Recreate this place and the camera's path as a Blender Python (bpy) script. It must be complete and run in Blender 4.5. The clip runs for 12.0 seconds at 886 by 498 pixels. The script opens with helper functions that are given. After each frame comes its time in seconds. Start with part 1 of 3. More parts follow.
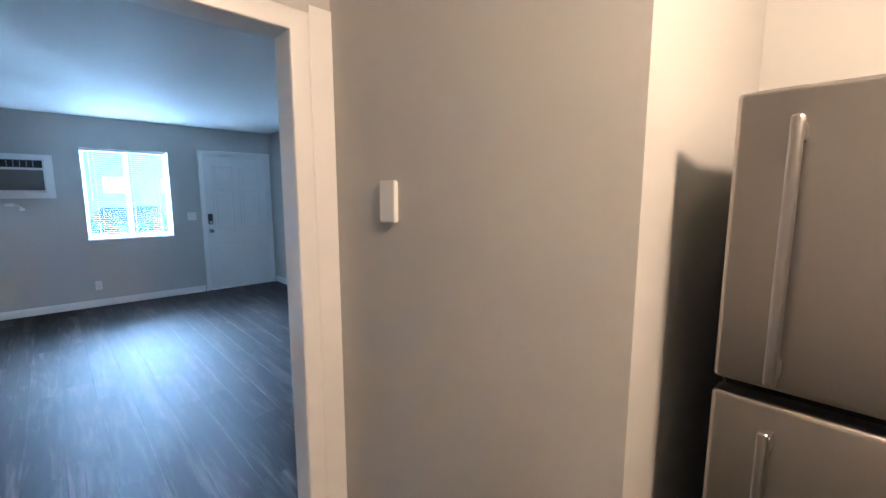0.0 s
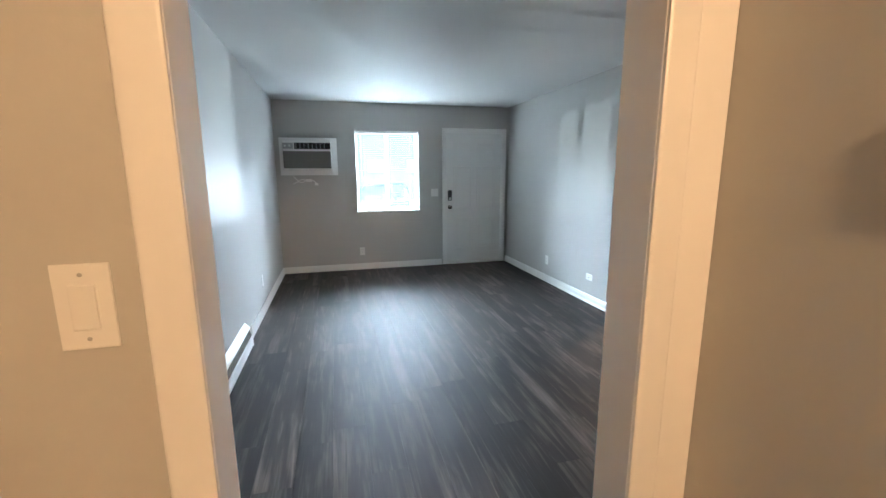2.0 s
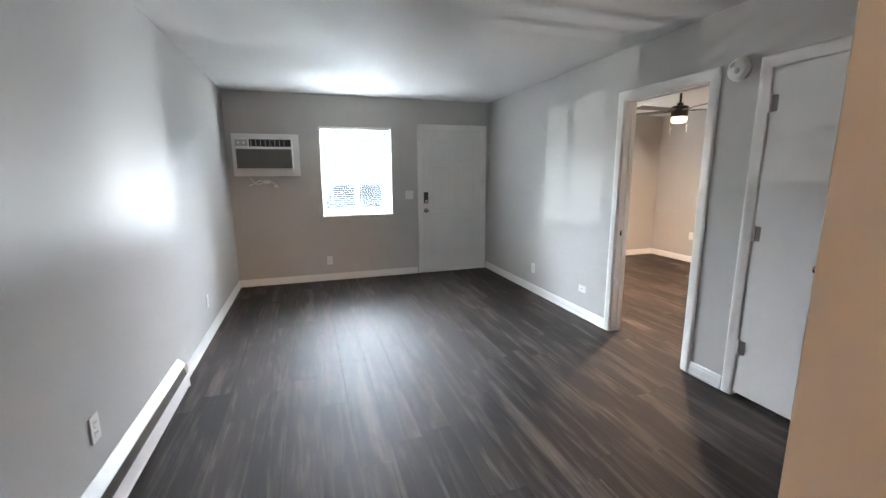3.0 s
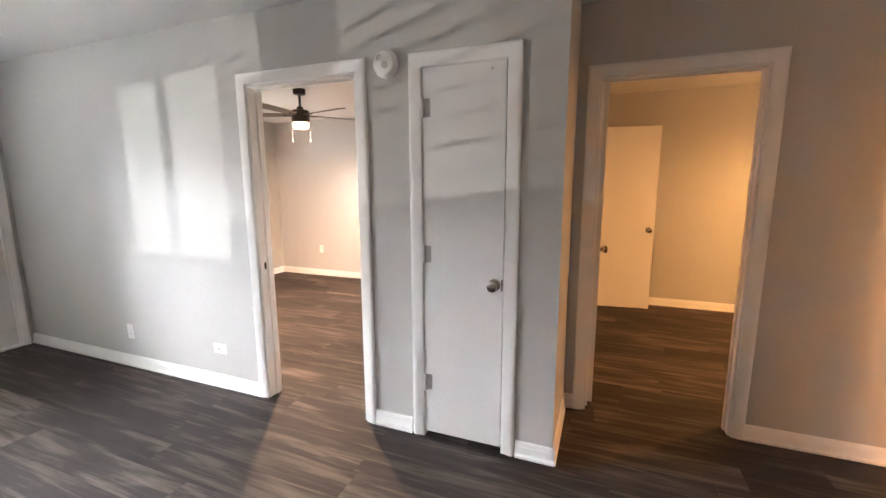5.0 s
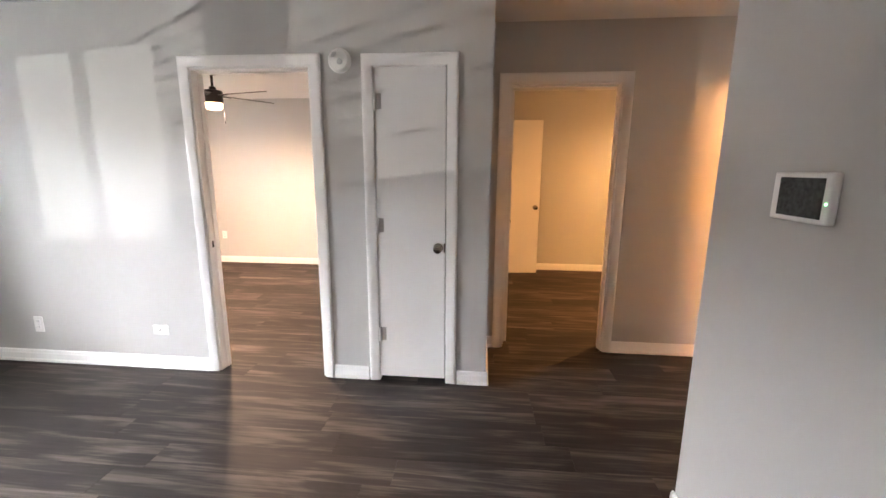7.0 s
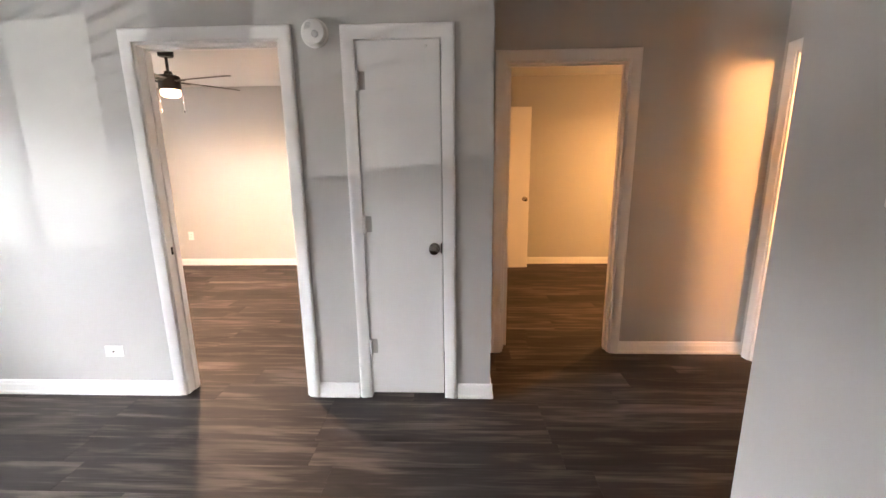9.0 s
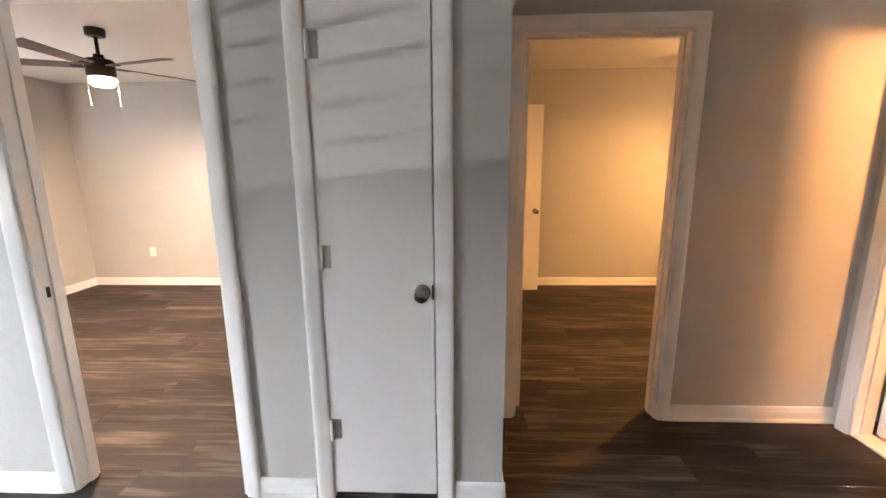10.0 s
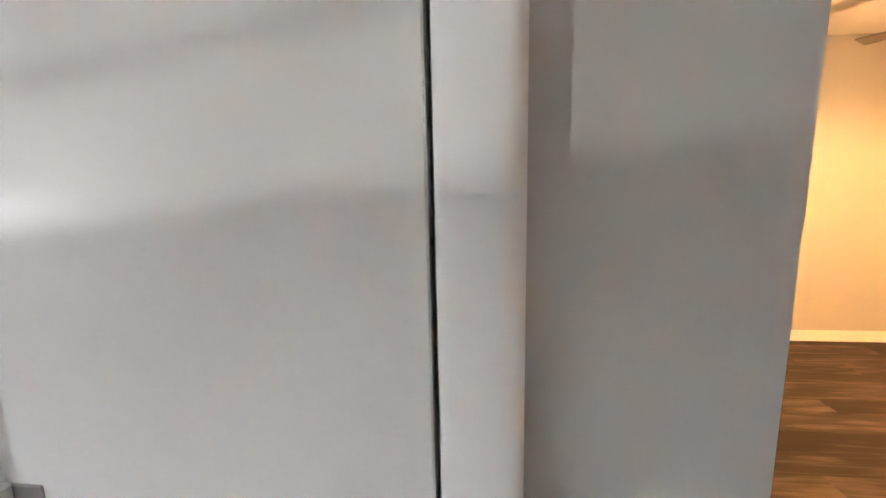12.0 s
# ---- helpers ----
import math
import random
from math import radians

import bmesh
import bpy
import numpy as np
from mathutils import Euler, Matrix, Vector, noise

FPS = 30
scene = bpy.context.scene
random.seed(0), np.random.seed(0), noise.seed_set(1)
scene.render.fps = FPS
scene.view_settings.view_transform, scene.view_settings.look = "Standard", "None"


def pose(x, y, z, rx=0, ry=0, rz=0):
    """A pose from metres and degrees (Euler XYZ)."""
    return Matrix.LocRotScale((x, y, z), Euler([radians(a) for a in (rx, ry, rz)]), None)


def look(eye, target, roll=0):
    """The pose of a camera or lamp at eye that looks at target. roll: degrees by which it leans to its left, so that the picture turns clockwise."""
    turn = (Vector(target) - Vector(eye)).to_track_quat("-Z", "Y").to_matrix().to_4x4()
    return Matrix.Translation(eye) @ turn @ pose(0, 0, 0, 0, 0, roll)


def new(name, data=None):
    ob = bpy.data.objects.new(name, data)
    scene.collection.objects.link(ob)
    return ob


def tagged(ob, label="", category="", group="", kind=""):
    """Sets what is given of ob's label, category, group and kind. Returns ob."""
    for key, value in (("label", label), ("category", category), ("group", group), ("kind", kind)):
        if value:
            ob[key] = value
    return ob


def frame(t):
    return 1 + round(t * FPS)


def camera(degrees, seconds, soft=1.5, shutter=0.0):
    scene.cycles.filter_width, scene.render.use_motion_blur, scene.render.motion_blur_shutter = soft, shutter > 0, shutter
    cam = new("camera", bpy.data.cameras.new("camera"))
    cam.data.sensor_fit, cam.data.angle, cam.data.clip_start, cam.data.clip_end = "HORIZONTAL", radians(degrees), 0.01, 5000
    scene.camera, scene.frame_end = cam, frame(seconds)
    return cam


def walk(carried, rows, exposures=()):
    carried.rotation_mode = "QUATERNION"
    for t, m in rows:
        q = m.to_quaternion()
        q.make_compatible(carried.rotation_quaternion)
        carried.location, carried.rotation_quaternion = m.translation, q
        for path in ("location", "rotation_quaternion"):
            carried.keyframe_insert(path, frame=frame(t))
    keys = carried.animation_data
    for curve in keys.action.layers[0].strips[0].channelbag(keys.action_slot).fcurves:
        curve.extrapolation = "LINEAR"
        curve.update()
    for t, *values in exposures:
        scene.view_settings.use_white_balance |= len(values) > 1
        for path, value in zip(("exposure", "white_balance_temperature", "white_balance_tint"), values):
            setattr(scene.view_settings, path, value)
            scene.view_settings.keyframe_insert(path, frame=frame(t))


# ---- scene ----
cam = camera(94.3, 12.0)
PATH = [
    (0, (-0.016, -0.114, 1.47), (1.35, 1.322, 1.205), 0.0),
    (0.5, (-0.043, -0.04, 1.465), (0.943, 1.672, 1.156), 0.0),
    (1, (-0.05, 0.111, 1.463), (0.661, 1.95, 1.129), -0.0),
    (1.5, (-0.043, 0.32, 1.455), (0.522, 2.206, 1.1), -0.3),
    (2, (0.005, 0.591, 1.433), (0.496, 2.495, 1.072), -0.3),
    (2.5, (0.052, 0.859, 1.446), (0.548, 2.761, 1.08), -0.4),
    (4.5, (0.545, 1.816, 1.427), (2.129, 2.994, 1.109), 0.4),
    (5, (0.685, 2.002, 1.451), (2.524, 2.72, 1.13), -0.2),
    (5.5, (0.692, 2.167, 1.443), (2.625, 2.578, 1.134), -0.7),
    (6, (0.517, 2.173, 1.443), (2.465, 2.488, 1.115), -0.1),
    (6.5, (0.29, 2.164, 1.428), (2.241, 2.412, 1.067), 0.3),
    (7, (0.131, 2.228, 1.433), (2.084, 2.414, 1.045), 0.3),
    (9, (0.426, 2.363, 1.416), (2.379, 2.442, 0.993), -0.7),
    (9.5, (0.777, 2.358, 1.403), (2.731, 2.432, 0.985), -0.7),
    (10, (1.168, 2.358, 1.404), (3.127, 2.44, 1.013), -0.5),
    (10.5, (1.538, 2.345, 1.401), (3.504, 2.445, 1.05), -0.5),
    (11, (1.9, 2.366, 1.399), (3.862, 2.471, 1.026), -0.2),
    (11.5, (2.202, 2.404, 1.413), (4.169, 2.501, 1.068), -0.2),
    (12, (2.365, 2.413, 1.405), (4.327, 2.619, 1.08), -1.2),
]
walk(cam, [(t, look(eye, target, roll)) for t, eye, target, roll in PATH],
     [(0.0, 1.72, 4250, 2), (1.0, 1.75, 5100, 3), (1.8, 1.7, 5450, 3), (2.5, 1.65, 5900, 7), (4.5, 2.3, 6700, 16), (9.0, 2.25, 6750, 17), (10.0, 2.2, 6500, 14), (10.5, 2.35, 6450, 9), (11.2, 2.55, 6150, 9), (12.0, 2.64, 6450, 13)])

# ---- world and light ----
world = bpy.data.worlds.new("sky")
scene.world = world
world.use_nodes = True
wn = world.node_tree
sky = wn.nodes.new("ShaderNodeTexSky")
sky.sky_type, sky.sun_disc = "NISHITA", False
sky.sun_elevation, sky.sun_rotation = radians(48), radians(200)
wn.nodes["Background"].inputs["Strength"].default_value = 0.07
wn.links.new(sky.outputs["Color"], wn.nodes["Background"].inputs["Color"])


def lamp(name, kind, energy, color, m, **settings):
    data = bpy.data.lights.new(name, kind)
    data.energy, data.color = energy, color
    for key, value in settings.items():
        if key == "size":
            data.size = value
        elif key == "size_y":
            data.shape, data.size_y = "RECTANGLE", value
        elif key == "radius":
            data.shadow_soft_size = value
        elif key == "angle":
            data.angle = value
        elif key == "cone":
            data.spot_size, data.spot_blend = value
    ob = new(name, data)
    ob.matrix_world = m
    return ob


WARM = (1.0, 0.55, 0.25)
SOFT_WARM = (1.0, 0.68, 0.46)
lamp("sun", "SUN", 2.4, (1.0, 0.95, 0.88), look((0, 0, 20), (4, 11, 0)), angle=radians(0.5))
# added lamp over the walkway standing in for skylight at the two north windows
lamp("window_skylight", "AREA", 5200, (0.84, 0.92, 1.0), look((0.4, 11.3, 3.95), (0.4, 6.6, 3.4)), size=9.0, size_y=2.64)
# added spot lamps outside stand in for sunlight reflected in through the blinds
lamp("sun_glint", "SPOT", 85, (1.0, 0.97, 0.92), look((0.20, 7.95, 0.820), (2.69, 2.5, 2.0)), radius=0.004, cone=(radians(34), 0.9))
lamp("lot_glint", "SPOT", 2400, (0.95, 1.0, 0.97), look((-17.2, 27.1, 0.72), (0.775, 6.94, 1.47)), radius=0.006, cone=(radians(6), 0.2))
# added spot that brightens the west wall; no car stands at this point
lamp("west_wall_glint", "SPOT", 1100, (0.92, 0.97, 1.0), look((3.9, 14.5, 0.45), (-0.76, 3.2, 1.6)), radius=0.30, cone=(radians(16), 0.4))
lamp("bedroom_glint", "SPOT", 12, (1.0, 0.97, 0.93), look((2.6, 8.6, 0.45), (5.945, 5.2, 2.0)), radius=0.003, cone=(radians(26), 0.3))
# lamps of the rooms
lamp("kitchen_bulb", "POINT", 42, WARM, pose(0.42, -0.75, 2.26), radius=0.10)
lamp("vanity_bulb", "POINT", 36, (1.0, 0.46, 0.16), pose(1.98, -0.12, 2.035), radius=0.08)
lamp("bedroom_fan_bulb", "AREA", 36, SOFT_WARM, pose(4.19, 4.915, 1.965), size=0.15)
# extra point lamp under the fan, added to lighten the upper walls
lamp("second_bedroom_fan_fill", "POINT", 8, (1.0, 0.50, 0.19), pose(4.75, -0.15, 1.93), radius=0.04)
lamp("second_bedroom_fan_bulb", "AREA", 18, (1.0, 0.47, 0.15), pose(4.75, -0.15, 2.01), size=0.15)


# ---- materials ----
def mat(name, color, rough=0.5, metal=0.0, vary=0.06, scale=3.0, grain=220.0, bump=0.02, dist=0.002, spec=0.5, sheen=None):
    m = bpy.data.materials.new(name)
    m.use_nodes = True
    t = m.node_tree
    b = t.nodes["Principled BSDF"]
    b.inputs["Roughness"].default_value, b.inputs["Metallic"].default_value = rough, metal
    b.inputs["Specular IOR Level"].default_value = spec
    co = t.nodes.new("ShaderNodeTexCoord")
    big, fine = t.nodes.new("ShaderNodeTexNoise"), t.nodes.new("ShaderNodeTexNoise")
    big.inputs["Scale"].default_value, fine.inputs["Scale"].default_value = scale, grain
    big.inputs["Detail"].default_value = 4
    for n in (big, fine):
        t.links.new(co.outputs["Object"], n.inputs["Vector"])
    ramp = t.nodes.new("ShaderNodeMix")
    ramp.data_type = "RGBA"
    ramp.inputs["A"].default_value = (*[max(0, c * (1 - vary)) for c in color], 1)
    ramp.inputs["B"].default_value = (*[min(1, c * (1 + vary)) for c in color], 1)
    t.links.new(big.outputs["Fac"], ramp.inputs["Factor"])
    t.links.new(ramp.outputs["Result"], b.inputs["Base Color"])
    rr = t.nodes.new("ShaderNodeMapRange")
    rr.inputs["To Min"].default_value, rr.inputs["To Max"].default_value = max(0.02, rough - 0.07), min(1, rough + 0.07)
    t.links.new(big.outputs["Fac"], rr.inputs["Value"])
    t.links.new(rr.outputs["Result"], b.inputs["Roughness"])
    if bump:
        bp = t.nodes.new("ShaderNodeBump")
        bp.inputs["Strength"].default_value, bp.inputs["Distance"].default_value = bump, dist
        t.links.new(fine.outputs["Fac"], bp.inputs["Height"])
        t.links.new(bp.outputs["Normal"], b.inputs["Normal"])
    return m


def wood_floor():
    m = bpy.data.materials.new("vinyl_plank")
    m.use_nodes = True
    t = m.node_tree
    b = t.nodes["Principled BSDF"]
    co, info = t.nodes.new("ShaderNodeTexCoord"), t.nodes.new("ShaderNodeObjectInfo")
    shift = t.nodes.new("ShaderNodeVectorMath")
    shift.operation = "MULTIPLY_ADD"
    shift.inputs[1].default_value = (1, 1, 1)
    mul = t.nodes.new("ShaderNodeVectorMath")
    mul.operation = "SCALE"
    mul.inputs[0].default_value = (37, 91, 13)
    t.links.new(info.outputs["Random"], mul.inputs["Scale"])
    t.links.new(co.outputs["Object"], shift.inputs[0])
    t.links.new(mul.outputs["Vector"], shift.inputs[2])

    def streaks(sx, sy, detail, distort):
        mp, n = t.nodes.new("ShaderNodeMapping"), t.nodes.new("ShaderNodeTexNoise")
        mp.inputs["Scale"].default_value = (sx, sy, 1)
        n.inputs["Scale"].default_value, n.inputs["Detail"].default_value = 1.0, detail
        n.inputs["Distortion"].default_value = distort
        t.links.new(shift.outputs["Vector"], mp.inputs["Vector"])
        t.links.new(mp.outputs["Vector"], n.inputs["Vector"])
        return n
    wide, grain, cloud = streaks(19, 1.15, 6, 1.1), streaks(120, 4, 4, 0.4), streaks(6, 1.3, 4, 0.7)
    ramp = t.nodes.new("ShaderNodeValToRGB")
    ramp.color_ramp.elements[0].position, ramp.color_ramp.elements[0].color = 0.30, (0.012, 0.0095, 0.0085, 1)
    ramp.color_ramp.elements[1].position, ramp.color_ramp.elements[1].color = 0.76, (0.165, 0.135, 0.115, 1)
    mid = ramp.color_ramp.elements.new(0.52)
    mid.color = (0.036, 0.0285, 0.0245, 1)
    add = t.nodes.new("ShaderNodeMath")
    add.operation = "MULTIPLY_ADD"
    add.inputs[1].default_value = 0.17
    t.links.new(grain.outputs["Fac"], add.inputs[0])
    two = t.nodes.new("ShaderNodeMath")
    two.operation = "MULTIPLY_ADD"
    two.inputs[1].default_value = 0.45
    t.links.new(wide.outputs["Fac"], two.inputs[0])
    three = t.nodes.new("ShaderNodeMath")
    three.operation = "MULTIPLY"
    three.inputs[1].default_value = 0.43
    t.links.new(cloud.outputs["Fac"], three.inputs[0])
    t.links.new(three.outputs["Value"], two.inputs[2])
    t.links.new(two.outputs["Value"], add.inputs[2])
    t.links.new(add.outputs["Value"], ramp.inputs["Fac"])
    tone = t.nodes.new("ShaderNodeHueSaturation")
    rng = t.nodes.new("ShaderNodeMapRange")
    rng.inputs["To Min"].default_value, rng.inputs["To Max"].default_value = 0.70, 1.30
    t.links.new(info.outputs["Random"], rng.inputs["Value"])
    t.links.new(rng.outputs["Result"], tone.inputs["Value"])
    t.links.new(ramp.outputs["Color"], tone.inputs["Color"])
    t.links.new(tone.outputs["Color"], b.inputs["Base Color"])
    b.inputs["Specular IOR Level"].default_value = 0.15
    rr = t.nodes.new("ShaderNodeMapRange")
    rr.inputs["To Min"].default_value, rr.inputs["To Max"].default_value = 0.48, 0.70
    t.links.new(wide.outputs["Fac"], rr.inputs["Value"])
    t.links.new(rr.outputs["Result"], b.inputs["Roughness"])
    bp = t.nodes.new("ShaderNodeBump")
    bp.inputs["Strength"].default_value, bp.inputs["Distance"].default_value = 0.12, 0.002
    t.links.new(grain.outputs["Fac"], bp.inputs["Height"])
    t.links.new(bp.outputs["Normal"], b.inputs["Normal"])
    return m


def glow(name, color, strength):
    m = bpy.data.materials.new(name)
    m.use_nodes = True
    b = m.node_tree.nodes["Principled BSDF"]
    b.inputs["Base Color"].default_value = (*color, 1)
    b.inputs["Emission Color"].default_value, b.inputs["Emission Strength"].default_value = (*color, 1), strength
    return m


def glass(name, tint=(0.95, 0.98, 0.97)):
    m = bpy.data.materials.new(name)
    m.use_nodes = True
    b = m.node_tree.nodes["Principled BSDF"]
    b.inputs["Base Color"].default_value = (*tint, 1)
    b.inputs["Transmission Weight"].default_value, b.inputs["Roughness"].default_value = 1.0, 0.0
    b.inputs["IOR"].default_value = 1.05
    return m


PAINT = mat("grey_wall_paint", (0.50, 0.49, 0.465), 0.58, vary=0.03, scale=1.2, grain=260, bump=0.10, dist=0.0015)
CEIL = mat("white_ceiling_paint", (0.74, 0.735, 0.72), 0.60, vary=0.03, scale=2.0, grain=60, bump=0)


def rolled_texture(m):
    """Long shallow roller ridges across the ceiling, with a fine stipple on them."""
    t = m.node_tree
    co, mp = t.nodes.new("ShaderNodeTexCoord"), t.nodes.new("ShaderNodeMapping")
    mp.inputs["Scale"].default_value = (1.1, 7.0, 1.0)
    long, fine = t.nodes.new("ShaderNodeTexNoise"), t.nodes.new("ShaderNodeTexNoise")
    long.inputs["Scale"].default_value, long.inputs["Detail"].default_value = 1.0, 3
    fine.inputs["Scale"].default_value = 60
    t.links.new(co.outputs["Object"], mp.inputs["Vector"])
    t.links.new(mp.outputs["Vector"], long.inputs["Vector"])
    t.links.new(co.outputs["Object"], fine.inputs["Vector"])
    ridge, stipple = t.nodes.new("ShaderNodeBump"), t.nodes.new("ShaderNodeBump")
    ridge.inputs["Strength"].default_value, ridge.inputs["Distance"].default_value = 0.5, 0.012
    stipple.inputs["Strength"].default_value, stipple.inputs["Distance"].default_value = 0.10, 0.003
    t.links.new(long.outputs["Fac"], ridge.inputs["Height"])
    t.links.new(fine.outputs["Fac"], stipple.inputs["Height"])
    t.links.new(ridge.outputs["Normal"], stipple.inputs["Normal"])
    t.links.new(stipple.outputs["Normal"], t.nodes["Principled BSDF"].inputs["Normal"])


rolled_texture(CEIL)
TRIM = mat("white_trim_paint", (0.83, 0.82, 0.80), 0.33, vary=0.012, scale=2, grain=90, bump=0.015)
DOORW = mat("white_door_paint", (0.78, 0.77, 0.75), 0.42, vary=0.025, scale=2, grain=120, bump=0.05)
PLASTIC = mat("white_plastic", (0.80, 0.79, 0.76), 0.38, vary=0.02, bump=0)
GREYPL = mat("grey_plastic", (0.42, 0.42, 0.41), 0.5, vary=0.06, bump=0)
HINGE = mat("dull_grey_hinge", (0.44, 0.42, 0.40), 0.5, 0.1, vary=0.08, bump=0)
GRILLE = mat("ac_grille_grey", (0.17, 0.165, 0.15), 0.5, vary=0.06, bump=0)
BLACK = mat("black_plastic", (0.015, 0.015, 0.016), 0.35, vary=0.2, bump=0)
DARK = mat("dark_bronze_metal", (0.030, 0.026, 0.024), 0.42, 0.6, vary=0.15, bump=0)
NICKEL = mat("satin_nickel", (0.36, 0.33, 0.295), 0.22, 1.0, vary=0.08, scale=20, bump=0.02)
STEEL = mat("brushed_stainless_steel", (0.46, 0.44, 0.42), 0.30, 1.0, vary=0.05, scale=1.5, grain=300, bump=0.02, dist=0.0005)
BLADE = mat("weathered_grey_blade", (0.13, 0.115, 0.105), 0.5, vary=0.2, scale=8, bump=0.03)
SLAT = mat("white_blind_slat", (0.76, 0.76, 0.74), 0.75, vary=0.02, bump=0, spec=0.2)
SHADE = glow("lit_frosted_shade", (1.0, 0.62, 0.36), 2.2)
# strong mottling in the colour stands in for a reflection on the screen
SCREEN = mat("dark_glossy_screen", (0.055, 0.060, 0.060), 0.08, vary=0.9, scale=70, bump=0)
LED = glow("green_led", (0.15, 0.9, 0.25), 3.0)
TILE = mat("beige_bathroom_floor", (0.42, 0.33, 0.24), 0.4, vary=0.15, scale=6, bump=0.02)
WOOD = wood_floor()
PANE = glass("window_glass")
ASPHALT = mat("asphalt", (0.10, 0.10, 0.10), 0.85, vary=0.25, scale=1.0, grain=80, bump=0.3)
GRASS = mat("lawn", (0.07, 0.12, 0.04), 0.9, vary=0.4, scale=2.0, grain=60, bump=0.4)
SIDING = mat("pale_green_siding", (0.22, 0.33, 0.32), 0.7, vary=0.08, scale=0.6, bump=0.05)
ROOF = mat("grey_shingle", (0.16, 0.15, 0.15), 0.85, vary=0.2, scale=2, grain=30, bump=0.3)
CARP = mat("blue_car_paint", (0.05, 0.11, 0.22), 0.2, 0.3, vary=0.05, bump=0)
CARG = mat("dark_car_glass", (0.03, 0.04, 0.05), 0.06, vary=0.05, bump=0)
LEAF = mat("tree_leaves", (0.06, 0.13, 0.035), 0.7, vary=0.4, scale=3, bump=0)
BARK = mat("tree_bark", (0.11, 0.085, 0.06), 0.9, vary=0.3, scale=8, bump=0.3)


# ---- mesh helpers ----
def box(bm, lo, hi):
    x0, y0, z0 = lo
    x1, y1, z1 = hi
    v = [bm.verts.new(p) for p in ((x0, y0, z0), (x1, y0, z0), (x1, y1, z0), (x0, y1, z0), (x0, y0, z1), (x1, y0, z1), (x1, y1, z1), (x0, y1, z1))]
    for f in ((3, 2, 1, 0), (4, 5, 6, 7), (0, 1, 5, 4), (1, 2, 6, 5), (2, 3, 7, 6), (3, 0, 4, 7)):
        bm.faces.new([v[i] for i in f])
    return v


def bevelled(lo, hi, r, seg=2):
    bm = bmesh.new()
    box(bm, lo, hi)
    bmesh.ops.bevel(bm, geom=bm.edges[:], offset=r, segments=seg, affect="EDGES", profile=0.6)
    return bm


def lathe(profile, n=28, m=None):
    """Turns (radius, height) pairs about z."""
    bm = bmesh.new()
    rings = []
    for r, z in profile:
        rings.append([bm.verts.new((max(r, 1e-4) * math.cos(2 * math.pi * i / n), max(r, 1e-4) * math.sin(2 * math.pi * i / n), z)) for i in range(n)])
    for a, b in zip(rings, rings[1:]):
        for i in range(n):
            bm.faces.new((a[i], a[(i + 1) % n], b[(i + 1) % n], b[i]))
    bm.faces.new(rings[0][::-1])
    bm.faces.new(rings[-1])
    bmesh.ops.recalc_face_normals(bm, faces=bm.faces[:])
    if m is not None:
        bm.transform(m)
    return bm


def part(name, bm, material, parent=None, label="", smooth=False):
    me = bpy.data.meshes.new(name)
    bm.to_mesh(me)
    bm.free()
    me.materials.append(material)
    if smooth:
        for p in me.polygons:
            p.use_smooth = True
        me.set_sharp_from_angle(angle=radians(38))
    ob = new(name, me)
    if parent is not None:
        ob.parent = parent
    if label:
        ob["label"] = label
    return ob


def thing(name, label, category, m=None, kind="", group=""):
    ob = tagged(new(name), label, category, group, kind)
    if m is not None:
        ob.matrix_world = m
    return ob


def setting(name, bm, material, label, category):
    return tagged(part(name, bm, material), label, category, kind="structure")


def extrude_profile(profile, a, b, out):
    """A bar from a to b on the floor plan; profile holds (distance out of the wall, height)."""
    bm = bmesh.new()
    o = Vector((*out, 0))
    ends = [[bm.verts.new(Vector((*p, 0)) + o * d + Vector((0, 0, z))) for d, z in profile] for p in (a, b)]
    n = len(profile)
    for i in range(n):
        bm.faces.new((ends[0][i], ends[0][(i + 1) % n], ends[1][(i + 1) % n], ends[1][i]))
    bm.faces.new(ends[0])
    bm.faces.new(ends[1][::-1])
    bmesh.ops.recalc_face_normals(bm, faces=bm.faces[:])
    return bm


BASE_H = 0.092
BASE_PROFILE = ((0.0, 0.0), (0.020, 0.0), (0.020, 0.012), (0.013, 0.024), (0.013, 0.062), (0.010, 0.072), (0.009, 0.084), (0.004, 0.092), (0.0, 0.092))
CASE_W = 0.066
CASE_PROFILE = ((0.0, 0.0), (0.0, 0.008), (0.006, 0.012), (0.020, 0.013), (0.036, 0.017), (0.052, 0.019), (0.061, 0.017), (0.066, 0.011), (0.066, 0.0))


def baseboard(a, b, out):
    return setting("baseboard", extrude_profile(BASE_PROFILE, a, b, out), TRIM, "white painted baseboard along the foot of the wall", "baseboard")


def casing(parent, u0, u1, top, place, width=1.0, name="casing", reveal=0.006):
    """Mitred trim round an opening; place(u, z, d) gives the point d proud of the wall."""
    bm = bmesh.new()
    rows = []
    for a, d in CASE_PROFILE:
        a = a * width - reveal + 0.006
        rows.append([bm.verts.new(place(*p, d)) for p in ((u0 - a, 0.0), (u0 - a, top + a), (u1 + a, top + a), (u1 + a, 0.0))])
    n = len(rows)
    for i in range(n):
        for k in range(3):
            bm.faces.new((rows[i][k], rows[(i + 1) % n][k], rows[(i + 1) % n][k + 1], rows[i][k + 1]))
    bm.faces.new([r[0] for r in rows])
    bm.faces.new([r[3] for r in rows][::-1])
    bmesh.ops.recalc_face_normals(bm, faces=bm.faces[:])
    return part(name, bm, TRIM, parent, smooth=True)


